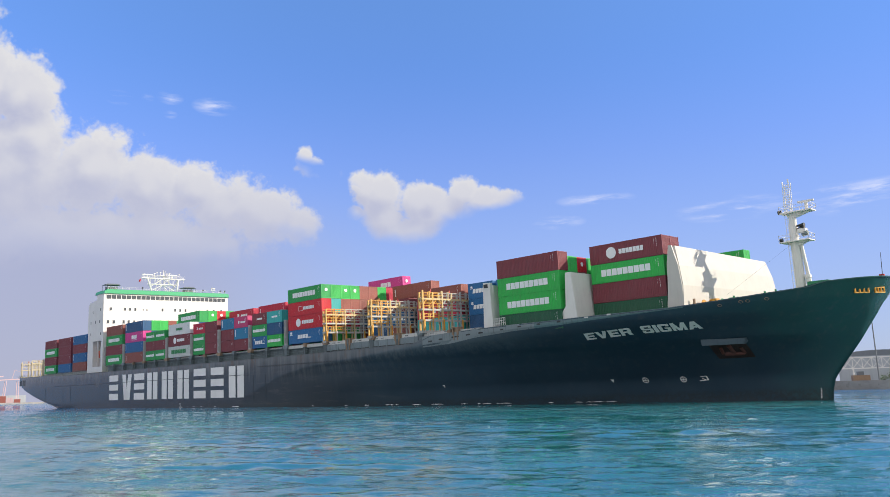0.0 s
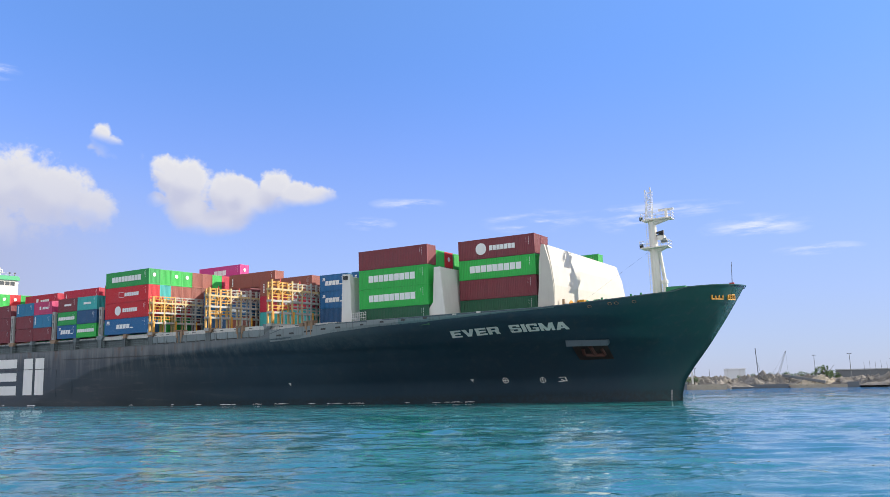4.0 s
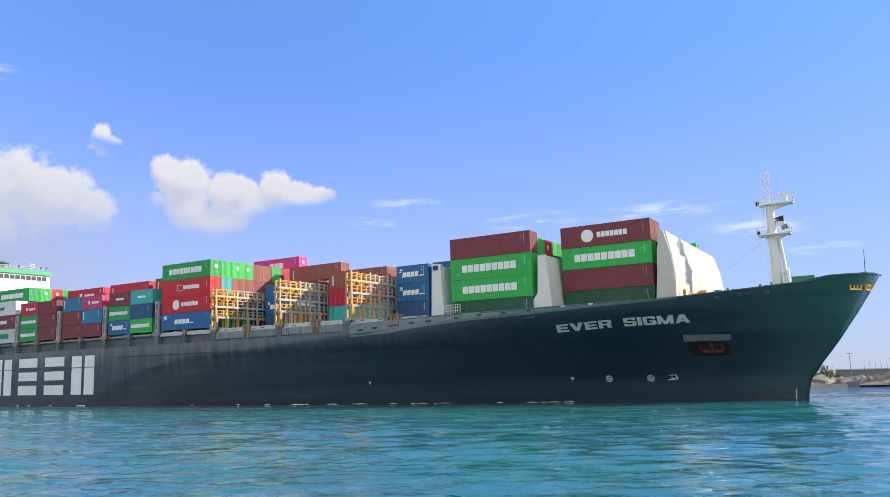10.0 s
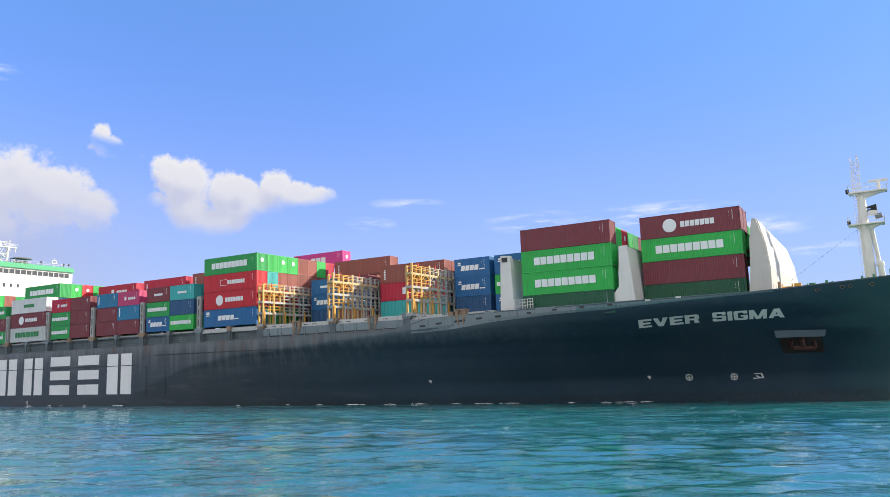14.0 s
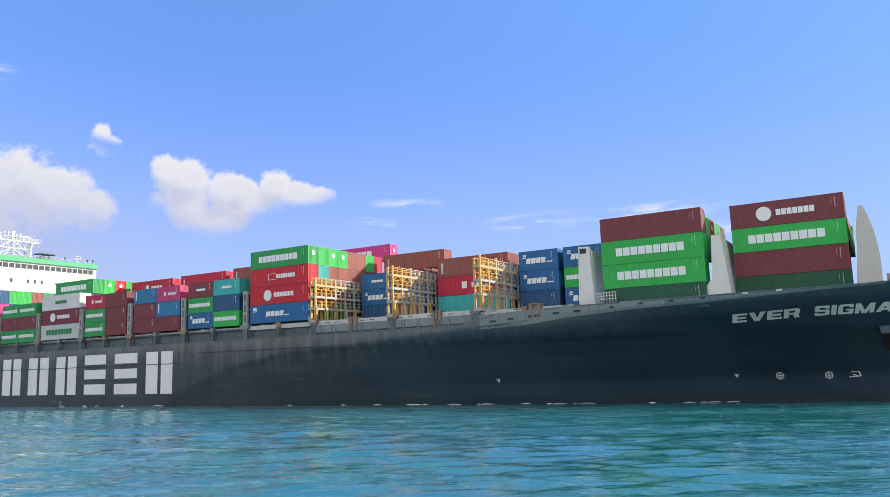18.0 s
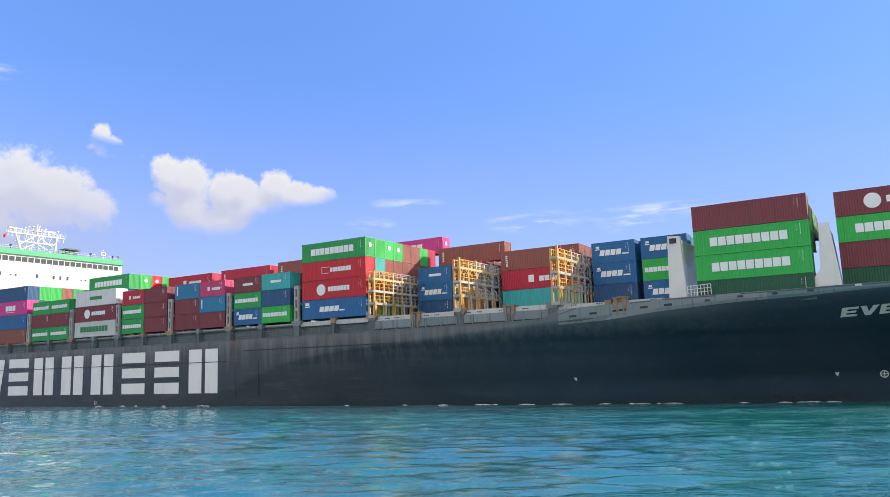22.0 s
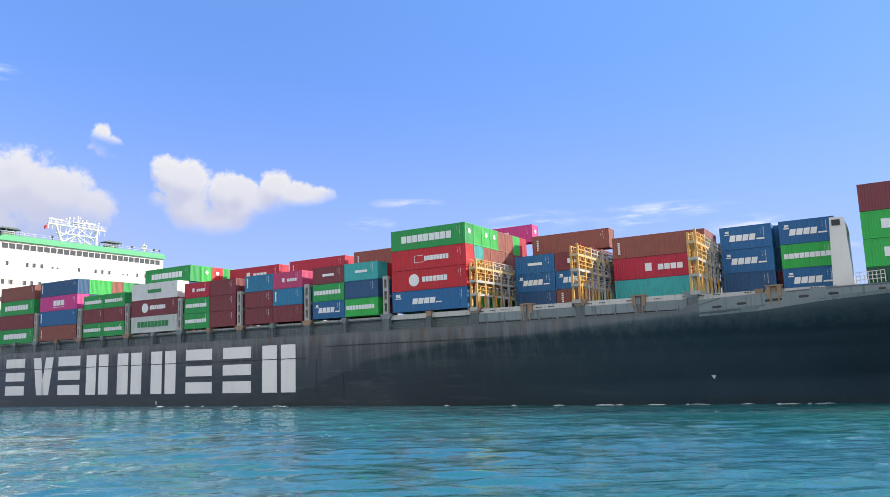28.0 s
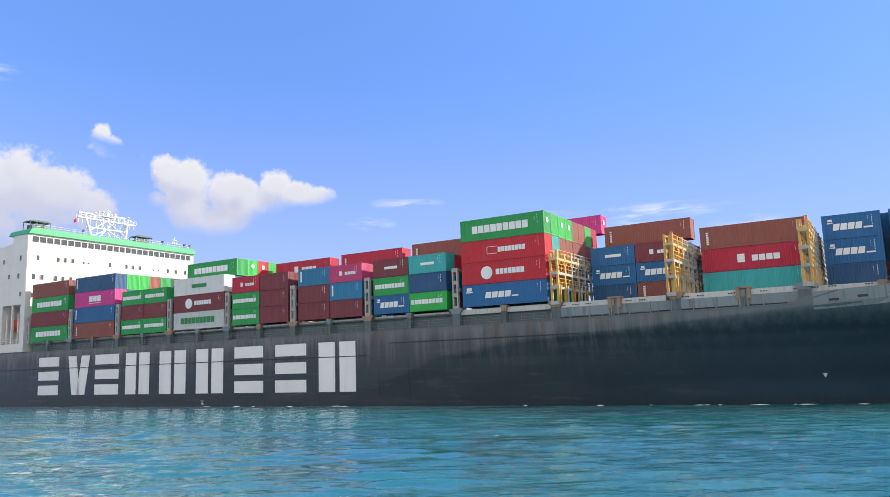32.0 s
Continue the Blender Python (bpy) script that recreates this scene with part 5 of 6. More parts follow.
part("side_wall_plate", bm, WHITE, ship, "white sloped side wall between the forward stacks")
bm = bmesh.new()
lo = [(75.3, -15.1, 22.3), (76.05, -15.8, 19.4), (76.35, -15.8, 16.6), (76.3, -16.2, 12.6)]
hi = [(75.3, 16.2, 22.1), (76.05, 16.6, 19.4), (76.35, 17.0, 16.6), (76.3, 17.6, 12.6)]
back = 0.35
va, vb = [bm.verts.new(p) for p in lo], [bm.verts.new(p) for p in hi]
wa, wb = [bm.verts.new((p[0] - back, p[1], p[2])) for p in lo], [bm.verts.new((p[0] - back, p[1], p[2])) for p in hi]
for k in range(3):
    bm.faces.new((va[k + 1], vb[k + 1], vb[k], va[k]))
    bm.faces.new((wa[k], wb[k], wb[k + 1], wa[k + 1]))
    bm.faces.new((va[k], wa[k], wa[k + 1], va[k + 1]))
    bm.faces.new((vb[k + 1], wb[k + 1], wb[k], vb[k]))
bm.faces.new((va[0], vb[0], wb[0], wa[0]))
bmesh.ops.recalc_face_normals(bm, faces=bm.faces)
brk = part("breakwater", bm, PLATE, ship, "broad white breakwater plate across the foredeck")
bm = bmesh.new()
prism(bm, [(73.7, 12.6), (76.2, 12.6), (76.25, 16.6), (75.95, 19.4), (75.2, 22.3), (74.75, 22.3), (74.3, 19.6), (74.2, 17.2)], "y", -16.0, -15.7)
part("breakwater_wing", bm, PLATE, brk)
bm = bmesh.new()
for y in np.arange(-13, 14, 4.4):
    bar(bm, (76.3, y, 13), (77.4, y, 13), 0.2)
part("breakwater_foot", bm, PLATE, brk)

# ---------- foremast and foredeck ----------
FM = 86.3
bm = bmesh.new()
bar(bm, (FM, 0, 13.2), (FM - 0.15, 0, 22.4), 0.72, 12, 0.62)
bar(bm, (FM - 0.15, 0, 22.4), (FM - 0.1, 0, 26.5), 0.62, 12, 0.5)
fmast = part("foremast", bm, WHITE, ship, "white foremast with two platforms and a lattice top")
bm = bmesh.new()
bar(bm, (FM + 1.35, 0.3, 14.0), (FM + 0.62, 0, 22.3), 0.26, 8)
bar(bm, (FM + 1.3, -0.4, 14.0), (FM + 1.15, -0.3, 17.0), 0.42, 10, 0.36)
bar(bm, (FM + 1.15, -0.3, 17.0), (FM + 1.12, -0.3, 17.5), 0.5, 10, 0.42)
part("mast_strut", bm, WHITE, fmast)
for z, x0, x1, yy in ((22.4, FM - 1.9, FM + 2.2, 1.3), (26.6, FM - 1.5, FM + 2.9, 1.1)):
    bm = bmesh.new()
    box(bm, x0, x1, -yy, yy, z - 0.06, z + 0.08)
    prism(bm, [(x0 + 0.6, z - 0.06), (x1 - 0.3, z - 0.06), (FM + 0.4, z - 0.7), (FM - 0.5, z - 0.7)], "y", -0.4, 0.4)
    plat = part("mast_platform", bm, WHITE, fmast)
    bm = bmesh.new()
    rails(bm, [(x0, -yy, z), (x1, -yy, z), (x1, yy, z), (x0, yy, z), (x0, -yy, z)], 1.0, 2, 0.03, 1.1)
    part("platform_rail", bm, WHITE, plat)
bm = bmesh.new()
bar(bm, (FM + 2.0, 0, 26.6), (FM + 2.0, 0, 27.9), 0.22, 8)
box(bm, FM + 0.9, FM + 3.1, -0.2, 0.2, 27.9, 28.15)
part("radar_scanner", bm, WHITE, fmast)
bm = bmesh.new()
for x, y in ((FM - 1.0, -0.3), (FM - 0.1, -0.3), (FM - 0.1, 0.4), (FM - 1.0, 0.4)):
    bar(bm, (x, y, 26.6), (x + 0.2, y, 31.2), 0.055)
for k in range(12):
    z = 26.9 + k * 0.36
    for y in (-0.3, 0.4):
        bar(bm, (FM - 1.0 + 0.016 * k, y, z), (FM - 0.1 + 0.016 * k, y, z), 0.035)
    if k < 11:
        bar(bm, (FM - 1.0 + 0.016 * k, -0.3, z), (FM - 0.1 + 0.016 * k, -0.3, z + 0.36), 0.03)
bar(bm, (FM - 0.1, 0, 31.1), (FM - 0.1, 0, 31.7), 0.1, 6)
bar(bm, (FM - 0.9, 0, 31.1), (FM - 0.9, 0, 31.4), 0.1, 6)
part("mast_lattice", bm, WHITE, fmast)
bm = bmesh.new()
for z in (24.2, 24.6):
    bar(bm, (FM + 0.4, -0.2, z), (FM + 1.5, -0.3, z + 0.05), 0.12, 8, 0.3)
part("fog_horn", bm, DARK, fmast, "dark fog horns")
bm = bmesh.new()
box(bm, FM + 0.5, FM + 1.6, -0.5, 0.5, 23.6, 24.15)
part("horn_bracket", bm, WHITE, fmast)
bm = bmesh.new()
bar(bm, (FM + 1.2, -0.6, 23.2), (FM + 2.0, -0.7, 23.4), 0.35, 8)
part("searchlight", bm, GREY, fmast)
for x, z in ((FM - 1.7, 26.9), (FM - 1.9, 22.8)):
    bm = bmesh.new()
    bar(bm, (x - 0.1, -0.5, z), (x + 0.3, -0.5, z), 0.32, 10)
    part("searchlight", bm, DARK, fmast)
bm = bmesh.new()
for dx in (-0.95, -0.6):
    bar(bm, (FM + dx, -0.55, 14), (FM + dx, -0.5, 26.4), 0.035)
for k in range(36):
    bar(bm, (FM - 0.95, -0.55, 14.2 + k * 0.34), (FM - 0.6, -0.55, 14.2 + k * 0.34), 0.025)
part("mast_ladder", bm, WHITE, fmast)
bm = bmesh.new()
bar(bm, (FM - 0.4, 0, 22.3), (77.2, -4.5, 15.5), 0.011)
part("mast_stay", bm, DARK, fmast)


def winch(x, y, s=1.0, col=None):
    z = lerp(x, SHEER) - 1.1
    ob = None
    bm = bmesh.new()
    box(bm, x - 1.1 * s, x + 1.1 * s, y - 0.7, y + 0.7, z, z + 0.35)
    ob = part("mooring_winch", bm, col or DECK_GREEN, ship, "green mooring winch on the foredeck")
    bm = bmesh.new()
    for dx, r in ((-0.9, 0.75), (-0.85, 0.45), (0.1, 0.75)):
        bar(bm, (x + dx * s, y, z + 1.1 * s), (x + (dx + (0.95 if r < 0.5 else 0.08)) * s, y, z + 1.1 * s), r * s, 14)
    part("winch_drum", bm, col or DECK_GREEN, ob)
    bm = bmesh.new()
    box(bm, x + 0.35 * s, x + 1.0 * s, y - 0.5, y + 0.5, z + 0.3, z + 1.8 * s)
    part("gearbox", bm, col or DECK_GREEN, ob)


winch(79.3, -8.6, 1.1)
winch(81.2, -10.4, 0.9)
winch(83.4, -9.6, 0.85)
winch(77.9, -11.4, 1.1, YELLOW)
winch(85.0, -7.5, 0.85)
winch(89.2, -4.0, 0.8)
bm = bmesh.new()
box(bm, 88.3, 91.0, -3.6, -1.2, 13.8, 16.2)
part("deck_locker", bm, DECK_GREEN, ship, "green deck locker by the foremast")
for x, y in ((81.8, -12.6), (85.4, -11.2), (86.6, -10.6)):
    bm = bmesh.new()
    z = lerp(x, SHEER) - 1.1
    bar(bm, (x, y, z), (x, y, z + 1.7), 0.14, 8)
    bar(bm, (x + 0.6, y, z), (x + 0.6, y, z + 1.5), 0.14, 8)
    part("bollard", bm, DECK_GREEN, ship)
bm = bmesh.new()
bar(bm, (76.9, -14.2, 13.0), (76.9, -14.2, 14.7), 0.18, 8)
part("deck_post", bm, RUSTY, ship)
bm = bmesh.new()
bar(bm, (96.6, 0, 14.8), (96.8, 0, 19.3), 0.06, 6, 0.03)
jack = part("jackstaff", bm, DARK, ship)
bm = bmesh.new()
box(bm, 96.3, 96.9, -0.25, 0.25, 15.8, 16.4)
part("bow_lamp", bm, RED, jack, "red lamp housing")
# stern openings
for x in (-200.2, -197.9, -195.6, -193.3, -191.0):
    bm = bmesh.new()
    y = -half_beam(x, 9.9)
    box(bm, x, x + 1.6, y - 0.05, y + 0.3, 8.9, 11.0)
    part("mooring_port", bm, DARK, hull, "dark mooring opening in the stern plating")

# broken white water along the side
FOAM = painted("foam", (0.80, 0.84, 0.84), 0.8, 0.0, grime=0.0, size=0.3)
rngf = random.Random(8)
for k in range(32):
    x = rngf.choice((rngf.uniform(18, 62), rngf.uniform(18, 62), rngf.uniform(-60, 20)))
    y = -half_beam(x, 0.6) - rngf.uniform(0.25, 1.1)
    L_, W_ = rngf.uniform(0.25, 1.5), rngf.uniform(0.06, 0.24)
    bm = bmesh.new()
    n = 14
    top = [bm.verts.new((x + L_ * math.cos(6.28318 * i / n) * rngf.uniform(0.6, 1.1), y + W_ * math.sin(6.28318 * i / n) * rngf.uniform(0.5, 1.2), 0.0017 * x - 0.0402 * y + 0.07 + rngf.uniform(0, 0.05))) for i in range(n)]
    mid = bm.verts.new((x, y, 0.0017 * x - 0.0402 * y + 0.2))
    for i in range(n):
        bm.faces.new((top[i], top[(i + 1) % n], mid))
    part("foam_patch", bm, FOAM, ship, "thin white foam at the waterline")

# ---------- shores ----------
PALE_BLUE = painted("pale_cladding", (0.74, 0.78, 0.84), 0.6, 0.05, grime=0.2, size=6.0)
def far(az, dist, z=0.0):
    a = radians(az)
    return Vector((dist * math.sin(a), dist * math.cos(a), z))


def land(name, pts, z, mat, label):
    """A low bank: an outline seen from above with walls down to the water."""
    bm = bmesh.new()
    prism(bm, [(p.x, p.y) for p in pts], "z", -3.0, z)
    return tagged(part(name, bm, mat), label, "ground", kind="structure")


land("ground_shore", [far(15.8, 470), far(21.0, 545), far(26.0, 520), far(31.5, 455), far(44, 430), far(60, 600), far(60, 2600), far(15.8, 2600)], 2.0, ROCK, "rocky harbour bank with pale spoil")
land("ground_quay", [far(2, 300), far(15.9, 300), far(15.9, 2500), far(2, 2500)], 3.1, CONCRETE, "grey concrete quay")
land("ground_far_shore", [far(-60, 1500), far(-41, 1750), far(-38, 2600), far(-60, 2600)], 3.0, CONCRETE, "distant container terminal quay")


def slab(name, az0, az1, d0, depth, z0, z1, mat, label, category):
    a, b = far(az0, d0), far(az1, d0)
    out = (a + b).normalized() * depth
    bm = bmesh.new()
    prism(bm, [(p.x, p.y) for p in (a, b, b + out, a + out)], "z", z0, z1)
    return tagged(part(name, bm, mat), label, category)


slab("sea_wall", 15.9, 17.6, 395, 8, -2, 2.9, SHED_ROOF, "dark fendered quay wall at the water", "quay wall")
slab("sea_wall", 17.6, 20.3, 398, 10, -2, 2.6, SAND, "pale concrete quay wall at the water", "quay wall")
slab("sea_wall", 20.6, 24.3, 470, 8, -2, 2.2, SHED_ROOF, "dark long quay wall at the water", "quay wall")
slab("slipway", 24.4, 28.0, 480, 22, -2, 1.8, SAND, "pale concrete slip below the bank", "slipway")
slab("work_barge", 27.9, 28.6, 452, 10, -1, 3.0, SHED_ROOF, "small dark work barge by the bank", "barge")


def mound(name, az, dist, r, h, mat, label, seed, squash=1.0, parent=None):
    rng = random.Random(seed)
    bm = bmesh.new()
    n, m = 64, 14
    c = far(az, dist, 1.5)
    rings = []
    off = Vector((rng.random() * 50, rng.random() * 50, 0))
    for j in range(m + 1):
        f = j / m
        ring = []
        for i in range(n):
            a = 6.28318 * i / n
            rr = r * (1 - f * 0.97)
            p = Vector((rr * 1.35 * math.cos(a), rr * math.sin(a) * squash, 0))
            k = 1 + 0.5 * noise.noise(p * 0.16 + off)
            hh = h * 0.78 * (1 - (1 - f) ** 2.2) * (0.9 + 0.6 * noise.noise(p * 0.17 + off + Vector((9, 0, 0)))) + 1.9 * min(1.0, 3 * f) * noise.noise(p * 0.5 + off) + 0.9 * noise.noise(p * 1.3 + off)
            ring.append(bm.verts.new(c + Vector((p.x * k, p.y * k, hh if j else -0.5))))
        rings.append(ring)
    for a, b in zip(rings, rings[1:]):
        for i in range(n):
            bm.faces.new((a[i], a[(i + 1) % n], b[(i + 1) % n], b[i]))
    bm.faces.new(rings[-1])
    ob = part(name, bm, mat)
    return tagged(ob, label, "spoil heap", "heaps on the bank")


for k, (az, d, r, h) in enumerate(((16.5, 445, 11, 5.0), (17.9, 440, 12, 5.6), (19.2, 450, 14, 6.6), (20.4, 505, 9, 4.6), (21.6, 505, 13, 6.5), (22.7, 510, 16, 8.0), (23.7, 510, 14, 7.4), (24.6, 520, 13, 7.0),
                                   (25.6, 530, 17, 7.2), (28.8, 500, 13, 5.6), (29.8, 490, 12, 5.0), (30.8, 485, 14, 5.6))):
    mound("rock_mound", az, d, r, h, ROCK, "grey heap of broken rock on the bank", 40 + k)
mound("rock_mound", 26.7, 505, 15, 5.0, SAND, "pale heap of spoil sloping to the water", 90, 0.6)
a, b = far(24.0, 505, 7.5), far(26.6, 495, 3.2)
bm = bmesh.new()
bar(bm, a, b, 1.0)
for f in (0.15, 0.5, 0.85):
    p = a.lerp(b, f)
    bar(bm, p, Vector((p.x, p.y, 1.0)), 0.4)
tagged(part("conveyor", bm, SHED_ROOF), "dark sloping conveyor on the bank", "conveyor")


def building(az0, az1, dist, z1, depth, label, wall_mat, roof_mat, bays=6, arch=0.0):
    a, b = far(az0, dist), far(az1, dist)
    mid = (a + b) / 2
    wide = (b - a).length
    ob = thing("shed_building", Matrix.Translation((mid.x, mid.y, 2.0)) @ pose(0, 0, 0, 0, 0, -math.degrees(math.atan2(mid.x, mid.y))), label, "building")
    h = z1 - 2.0
    bm = bmesh.new()
    box(bm, -wide / 2, wide / 2, 0, depth, -0.5, h - 0.8)
    part("wall", bm, wall_mat, ob)
    bm = bmesh.new()
    prism(bm, [(-wide / 2 - 0.6, h - 0.8), (wide / 2 + 0.6, h - 0.8), (wide / 2 + 0.3, h), (-wide / 2 - 0.3, h)], "y", -0.6, depth + 0.6)
    part("roof", bm, roof_mat, ob)
    if arch:
        bm = bmesh.new()
        prism(bm, [(wide / 2 * math.cos(a), h - 0.1 + arch * math.sin(a)) for a in np.linspace(0, math.pi, 15)], "y", 1.0, depth - 1.0)
        part("arched_roof", bm, SHED_ROOF, ob, "dark curved roof")
    for k in range(bays):
        x = -wide / 2 + wide * (k + 0.5) / bays
        bm = bmesh.new()
        box(bm, x - wide / bays * 0.3, x + wide / bays * 0.3, -0.06, 0.02, h * 0.45, h * 0.7)
        part("window", bm, GLASS, ob)
    return ob


building(20.2, 21.6, 640, 15.0, 30, "plain pale shed behind the bank", PALE_BLUE, PALE_BLUE, 0)
building(27.3, 34.0, 660, 13.0, 40, "long grey shed with a dark roof", SHED_ROOF, SHED, 0)
building(26.1, 26.7, 545, 9.0, 5, "small white hut beside a tree", WHITE, SHED_ROOF, 2)
# hall with a white truss gantry before it
hall = building(12.6, 17.7, 430, 15.5, 50, "big pale hall with a dark curved roof", SHED, SHED, 0, 3.0)
bm = bmesh.new()
L_, N_ = 48.0, 12
g = far(14.6, 400)
gantry = thing("truss_gantry", Matrix.Translation((g.x, g.y, 3.0)) @ pose(0, 0, 0, 0, 0, -14.6), "long white steel truss gantry before the hall", "gantry")
for z in (6.0, 11.0):
    for y in (0, 4):
        bar(bm, (-L_ / 2, y, z), (L_ / 2, y, z), 0.3)
part("chord", bm, WHITE, gantry)
for k in range(N_):
    x0, x1 = -L_ / 2 + L_ * k / N_, -L_ / 2 + L_ * (k + 1) / N_
    bm = bmesh.new()
    bar(bm, (x0, 0, 6), (x1, 0, 11), 0.2)
    bar(bm, (x1, 0, 6), (x0, 0, 11), 0.2)
    bar(bm, (x0, 0, 6), (x0, 0, 11), 0.22)
    part("brace", bm, WHITE, gantry)
for x in (-L_ / 2, -8, 8, L_ / 2):
    bm = bmesh.new()
    bar(bm, (x, 0, 0), (x, 0, 6), 0.45)
    bar(bm, (x, 4, 0), (x, 4, 6), 0.45)
    part("leg", bm, WHITE, gantry)


def pole(az, dist, h, label, name="light_pole", r=0.25, lamp=True):
    p = far(az, dist, 2.0)
    bm = bmesh.new()
    bar(bm, p, p + Vector((0, 0, h)), r, 6, r * 0.6)
    if lamp:
        bar(bm, p + Vector((-1.2, 0, h)), p + Vector((1.2, 0, h)), 0.15)
        for k in (-1.0, 1.0):
            box(bm, p.x + k - 0.3, p.x + k + 0.3, p.y - 0.2, p.y + 0.2, h + 1.8, h + 2.2)
    return tagged(part(name, bm, SHED_ROOF), label, "pole", "poles on the shore")


pole(14.9, 330, 26, "tall thin mast with lamps on the quay", r=0.3)
pole(26.05, 560, 19, "thin utility pole on the bank")
pole(28.2, 520, 18, "thin lamp pole on the bank")
pole(30.6, 700, 19, "thin lamp pole on the bank")
pole(18.2, 560, 12, "thin utility pole on the bank")
pole(19.2, 600, 12, "thin utility pole on the bank", lamp=False)
for k in range(6):
    pole(29.0 + k * 0.33, 640, 15.5 + (k % 2), "thin pole above the shed", lamp=False, r=0.15)
# pile driver and crawler crane
p = far(22.45, 500, 2.0)
bm = bmesh.new()
box(bm, p.x - 3, p.x + 3, p.y, p.y + 6, 2, 5)
rig = part("pile_driver", bm, SHED_ROOF)
tagged(rig, "dark pile driving rig with a tall lead", "machine")
bm = bmesh.new()
bar(bm, p, p + Vector((-0.7, 0, 22.5)), 0.26)
bar(bm, p + Vector((4, 2, 0)), p + Vector((-0.5, 0, 15)), 0.08)
part("lead", bm, SHED_ROOF, rig)
p = far(23.55, 510, 4.0)
bm = bmesh.new()
box(bm, p.x - 3, p.x + 3, p.y, p.y + 5, 2, 6)
crane = part("crawler_crane", bm, SHED)
tagged(crane, "pale crawler crane with a raised lattice boom", "crane")
bm = bmesh.new()
tip = p + Vector((7.5, 0, 18.5))
for o in (Vector((-0.7, 0, 0)), Vector((0.7, 0, 0))):
    bar(bm, p + o, tip + o * 0.4, 0.11)
for k in range(14):
    q0, q1 = p.lerp(tip, k / 14), p.lerp(tip, (k + 1) / 14)
    bar(bm, q0 + Vector((-0.6, 0, 0)), q1 + Vector((0.55, 0, 0)), 0.1)
part("boom", bm, SHED, crane)
bm = bmesh.new()
bar(bm, tip, tip + Vector((0.3, 0, -12)), 0.035)
bar(bm, tip, p + Vector((-3, 0, 3)), 0.025)
part("cable", bm, DARK, crane)
p = far(13.9, 330, 3.1)
bm = bmesh.new()
box(bm, p.x - 3, p.x + 3, p.y, p.y + 3, 3.1, 5.2)
m_ = part("orange_machine", bm, RUSTY)
tagged(m_, "rusty orange machine housing on the quay", "machine")
bm = bmesh.new()
box(bm, p.x - 1, p.x + 1, p.y + 0.3, p.y + 2.6, 5.2, 6.6)
part("cab", bm, SHED_ROOF, m_)


def tree(az, dist, r, h, seed, label, name="tree", n=420):
    rng = random.Random(seed)
    p = far(az, dist, 2.0)
    ob = thing(name, Matrix.Translation(p), label, name, "trees on the shore")
    bm = bmesh.new()
    bar(bm, (0, 0, -0.5), (0.1, 0, h * 0.45), 0.07 * r, 7, 0.04 * r)
    for k in range(5):
        a = k * 1.26 + rng.random()
        bar(bm, (0.05, 0, h * (0.25 + 0.05 * k)), (r * 0.6 * math.cos(a), r * 0.6 * math.sin(a), h * (0.55 + 0.07 * k)), 0.03 * r, 5, 0.012 * r)
    part("trunk", bm, BARK, ob)
    bm = bmesh.new()
    lumps = [(Vector((rng.uniform(-0.6, 0.6) * r, rng.uniform(-0.6, 0.6) * r, h * rng.uniform(0.4, 0.82))), r * rng.uniform(0.25, 0.48)) for _ in range(9)]
    for _ in range(n):
        c, q = rng.choice(lumps)
        d = Vector((rng.gauss(0, 1), rng.gauss(0, 1), rng.gauss(0, 0.8))).normalized() * q * rng.uniform(0.6, 1.08)
        s = r * rng.uniform(0.05, 0.11)
        u = Vector((rng.gauss(0, 1), rng.gauss(0, 1), rng.gauss(0, 1))).normalized()
        v = u.orthogonal().normalized()
        o = c + d
        bm.faces.new([bm.verts.new(o + u * s), bm.verts.new(o + v * s), bm.verts.new(o - u * s), bm.verts.new(o - v * s * 0.7)])
    part("crown", bm, LEAF, ob)


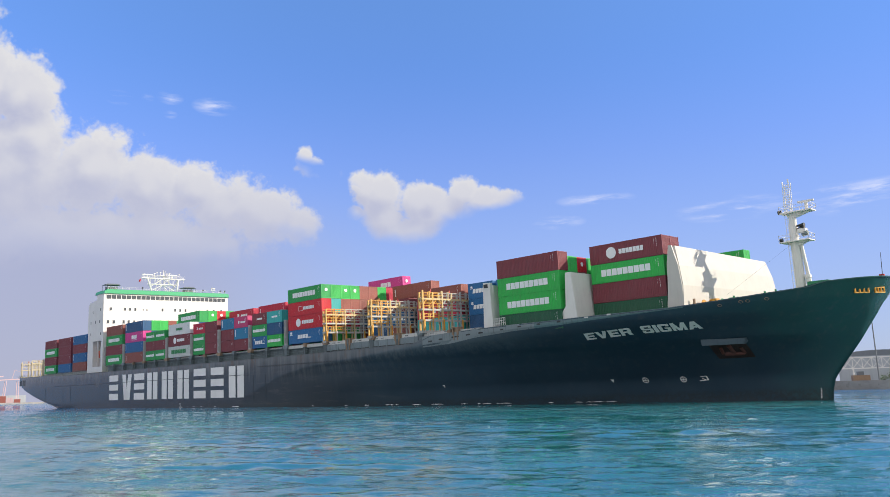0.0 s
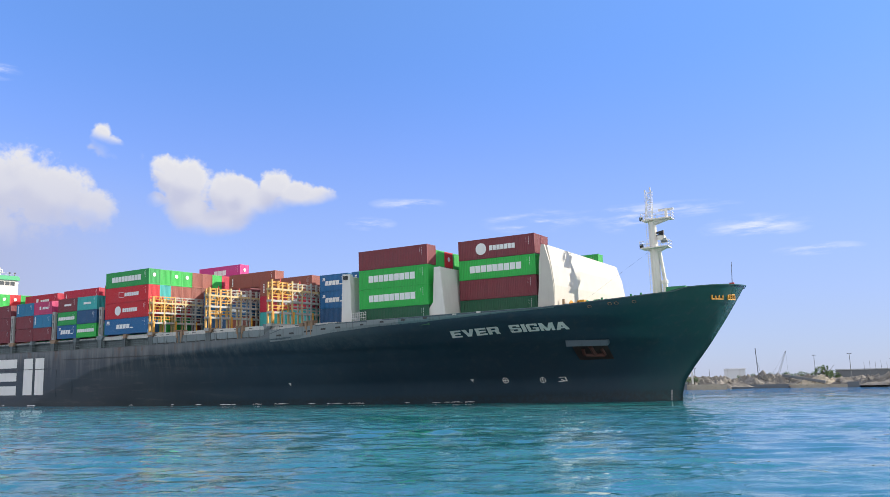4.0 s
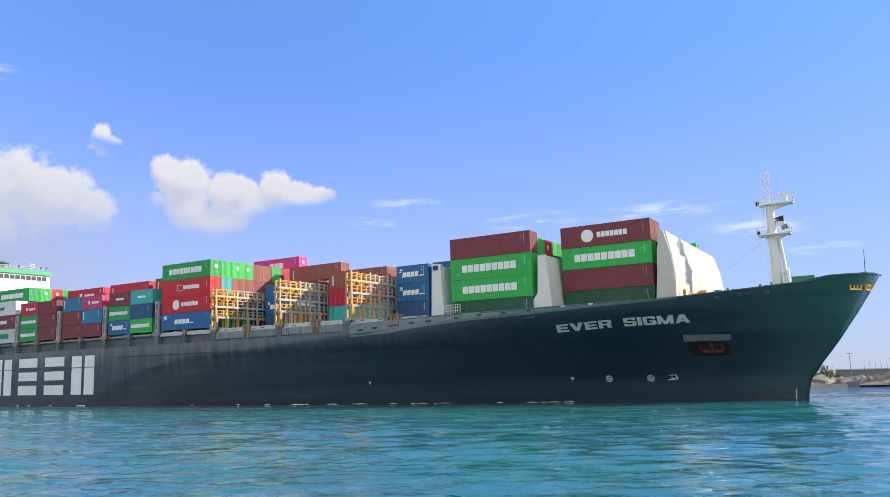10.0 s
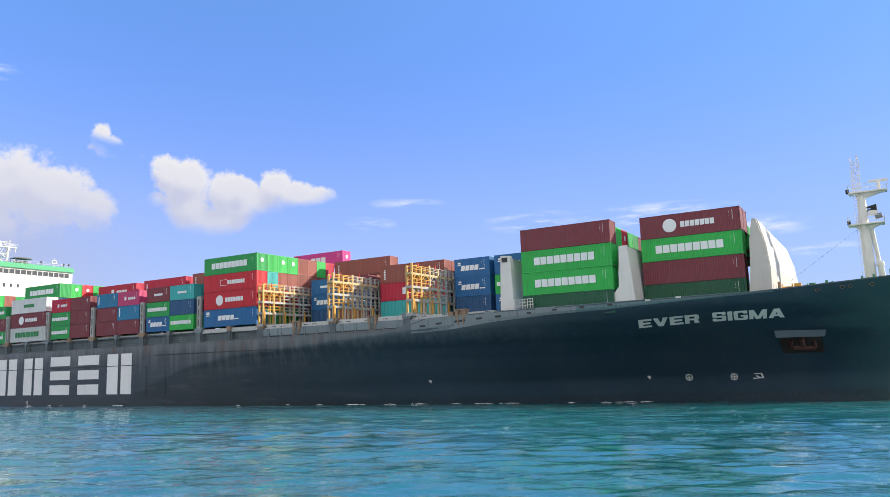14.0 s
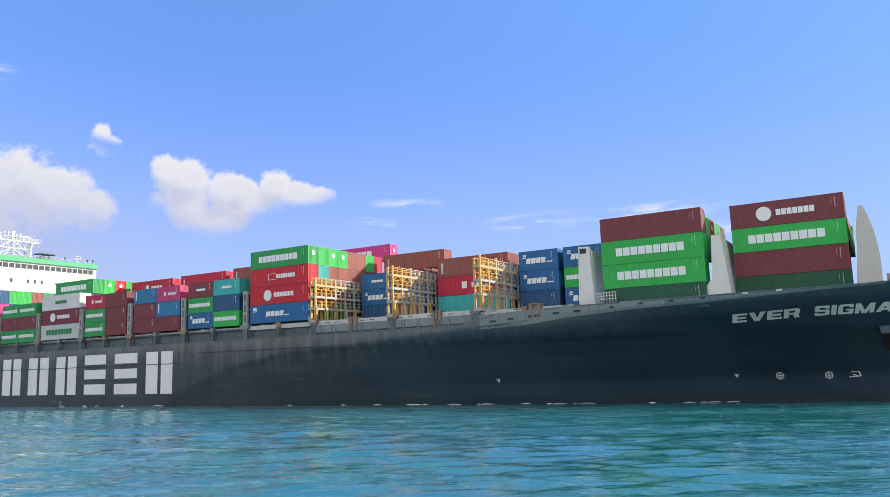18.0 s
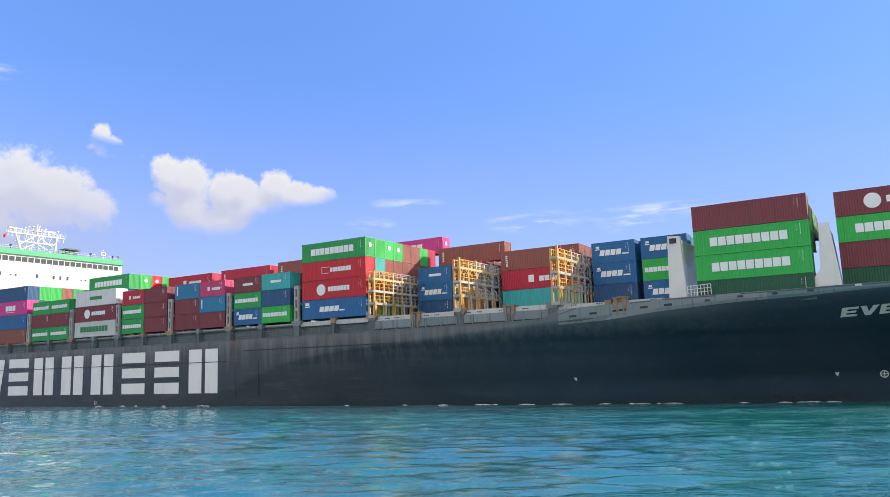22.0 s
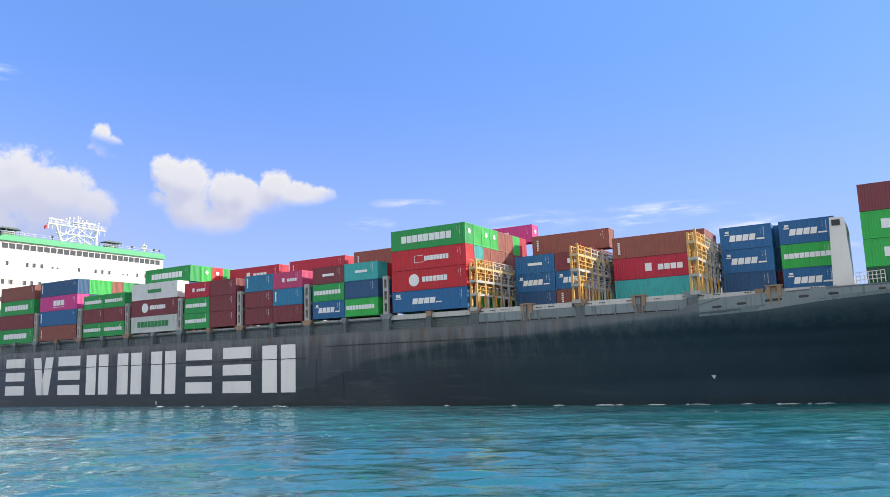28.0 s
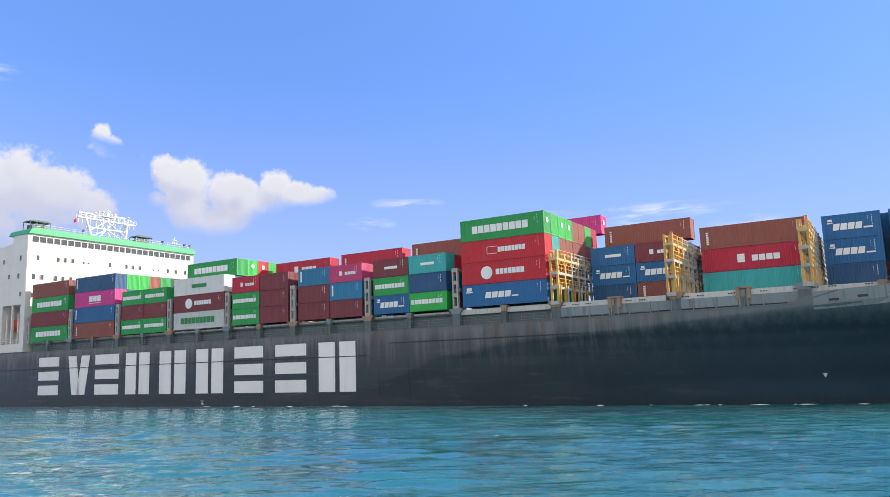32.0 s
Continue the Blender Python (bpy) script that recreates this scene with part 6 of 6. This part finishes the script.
tree(26.75, 525, 7.0, 13.5, 1, "broad green tree on the bank")
tree(27.3, 530, 4.0, 8.5, 2, "green tree on the bank")
tree(22.0, 540, 3.4, 8.0, 3, "dark green tree on the bank")
tree(21.2, 545, 2.6, 7.0, 4, "dark green tree on the bank", n=260)
tree(23.3, 535, 3.0, 8.5, 5, "green tree behind the heaps", n=260)
tree(24.1, 540, 4.2, 9.5, 6, "green tree behind the heaps", n=300)
for k in range(9):
    tree(24.5 + 0.27 * k, 560 + 6 * (k % 3), 4.0 + (k * 7 % 3) * 0.6, 8.0 + (k * 5 % 4) * 0.5, 20 + k, "green tree in the row behind the bank", n=200)
for k in range(8):
    tree(15.2 + 0.42 * k, 415 + 5 * (k % 3), 2.6 + (k * 5 % 3) * 0.5, 4.0 + (k * 3 % 4) * 0.6, 50 + k, "green shrub by the hall", n=200)

# distant terminal
for az, h, s in ((-44.9, 52, 1.0), (-47.0, 56, 1.0), (-50.0, 54, 1.0)):
    p = far(az, 1620, 3.0)
    ob = thing("quay_crane", Matrix.Translation(p) @ pose(0, 0, 0, 0, 0, 55), "distant red quay crane, its paint paled for haze", "crane", "cranes of the terminal")
    for x in (-12, 12):
        for y in (-9, 9):
            bm = bmesh.new()
            bar(bm, (x, y, 0), (x * 0.8, y, h * 0.75), 0.7)
            part("leg", bm, HAZE_RED, ob)
    bm = bmesh.new()
    bar(bm, (-30, 0, h * 0.78), (46, 0, h * 0.86), 1.1)
    bar(bm, (0, 0, h * 0.8), (4, 0, h * 1.15), 0.6)
    bar(bm, (4, 0, h * 1.15), (40, 0, h * 0.86), 0.3)
    part("boom", bm, HAZE_RED, ob)
for k in range(7):
    a = -44.3 - k * 0.42
    slab("container_block", a, a - 0.38, 1600, 12, 2.8, 9 + (k * 5 % 4) * 2.9, HAZE_RED if k % 2 else PAINT_MAT["rust"], "distant stack of red containers on the terminal", "containers")
slab("terminal_shed", -46.5, -44.0, 1720, 30, 2.8, 17, SHED, "distant blue-grey terminal building", "building")


def motions():
    for t_obj, local in CARGO:
        walk(t_obj, [(t, m @ local) for t, m in SHIP_ROWS])
    walk(ship, SHIP_ROWS)
    walk(sea, [(0.0, pose(0, 0, 0)), (32.0, pose(-18, 0, 0))])


motions()
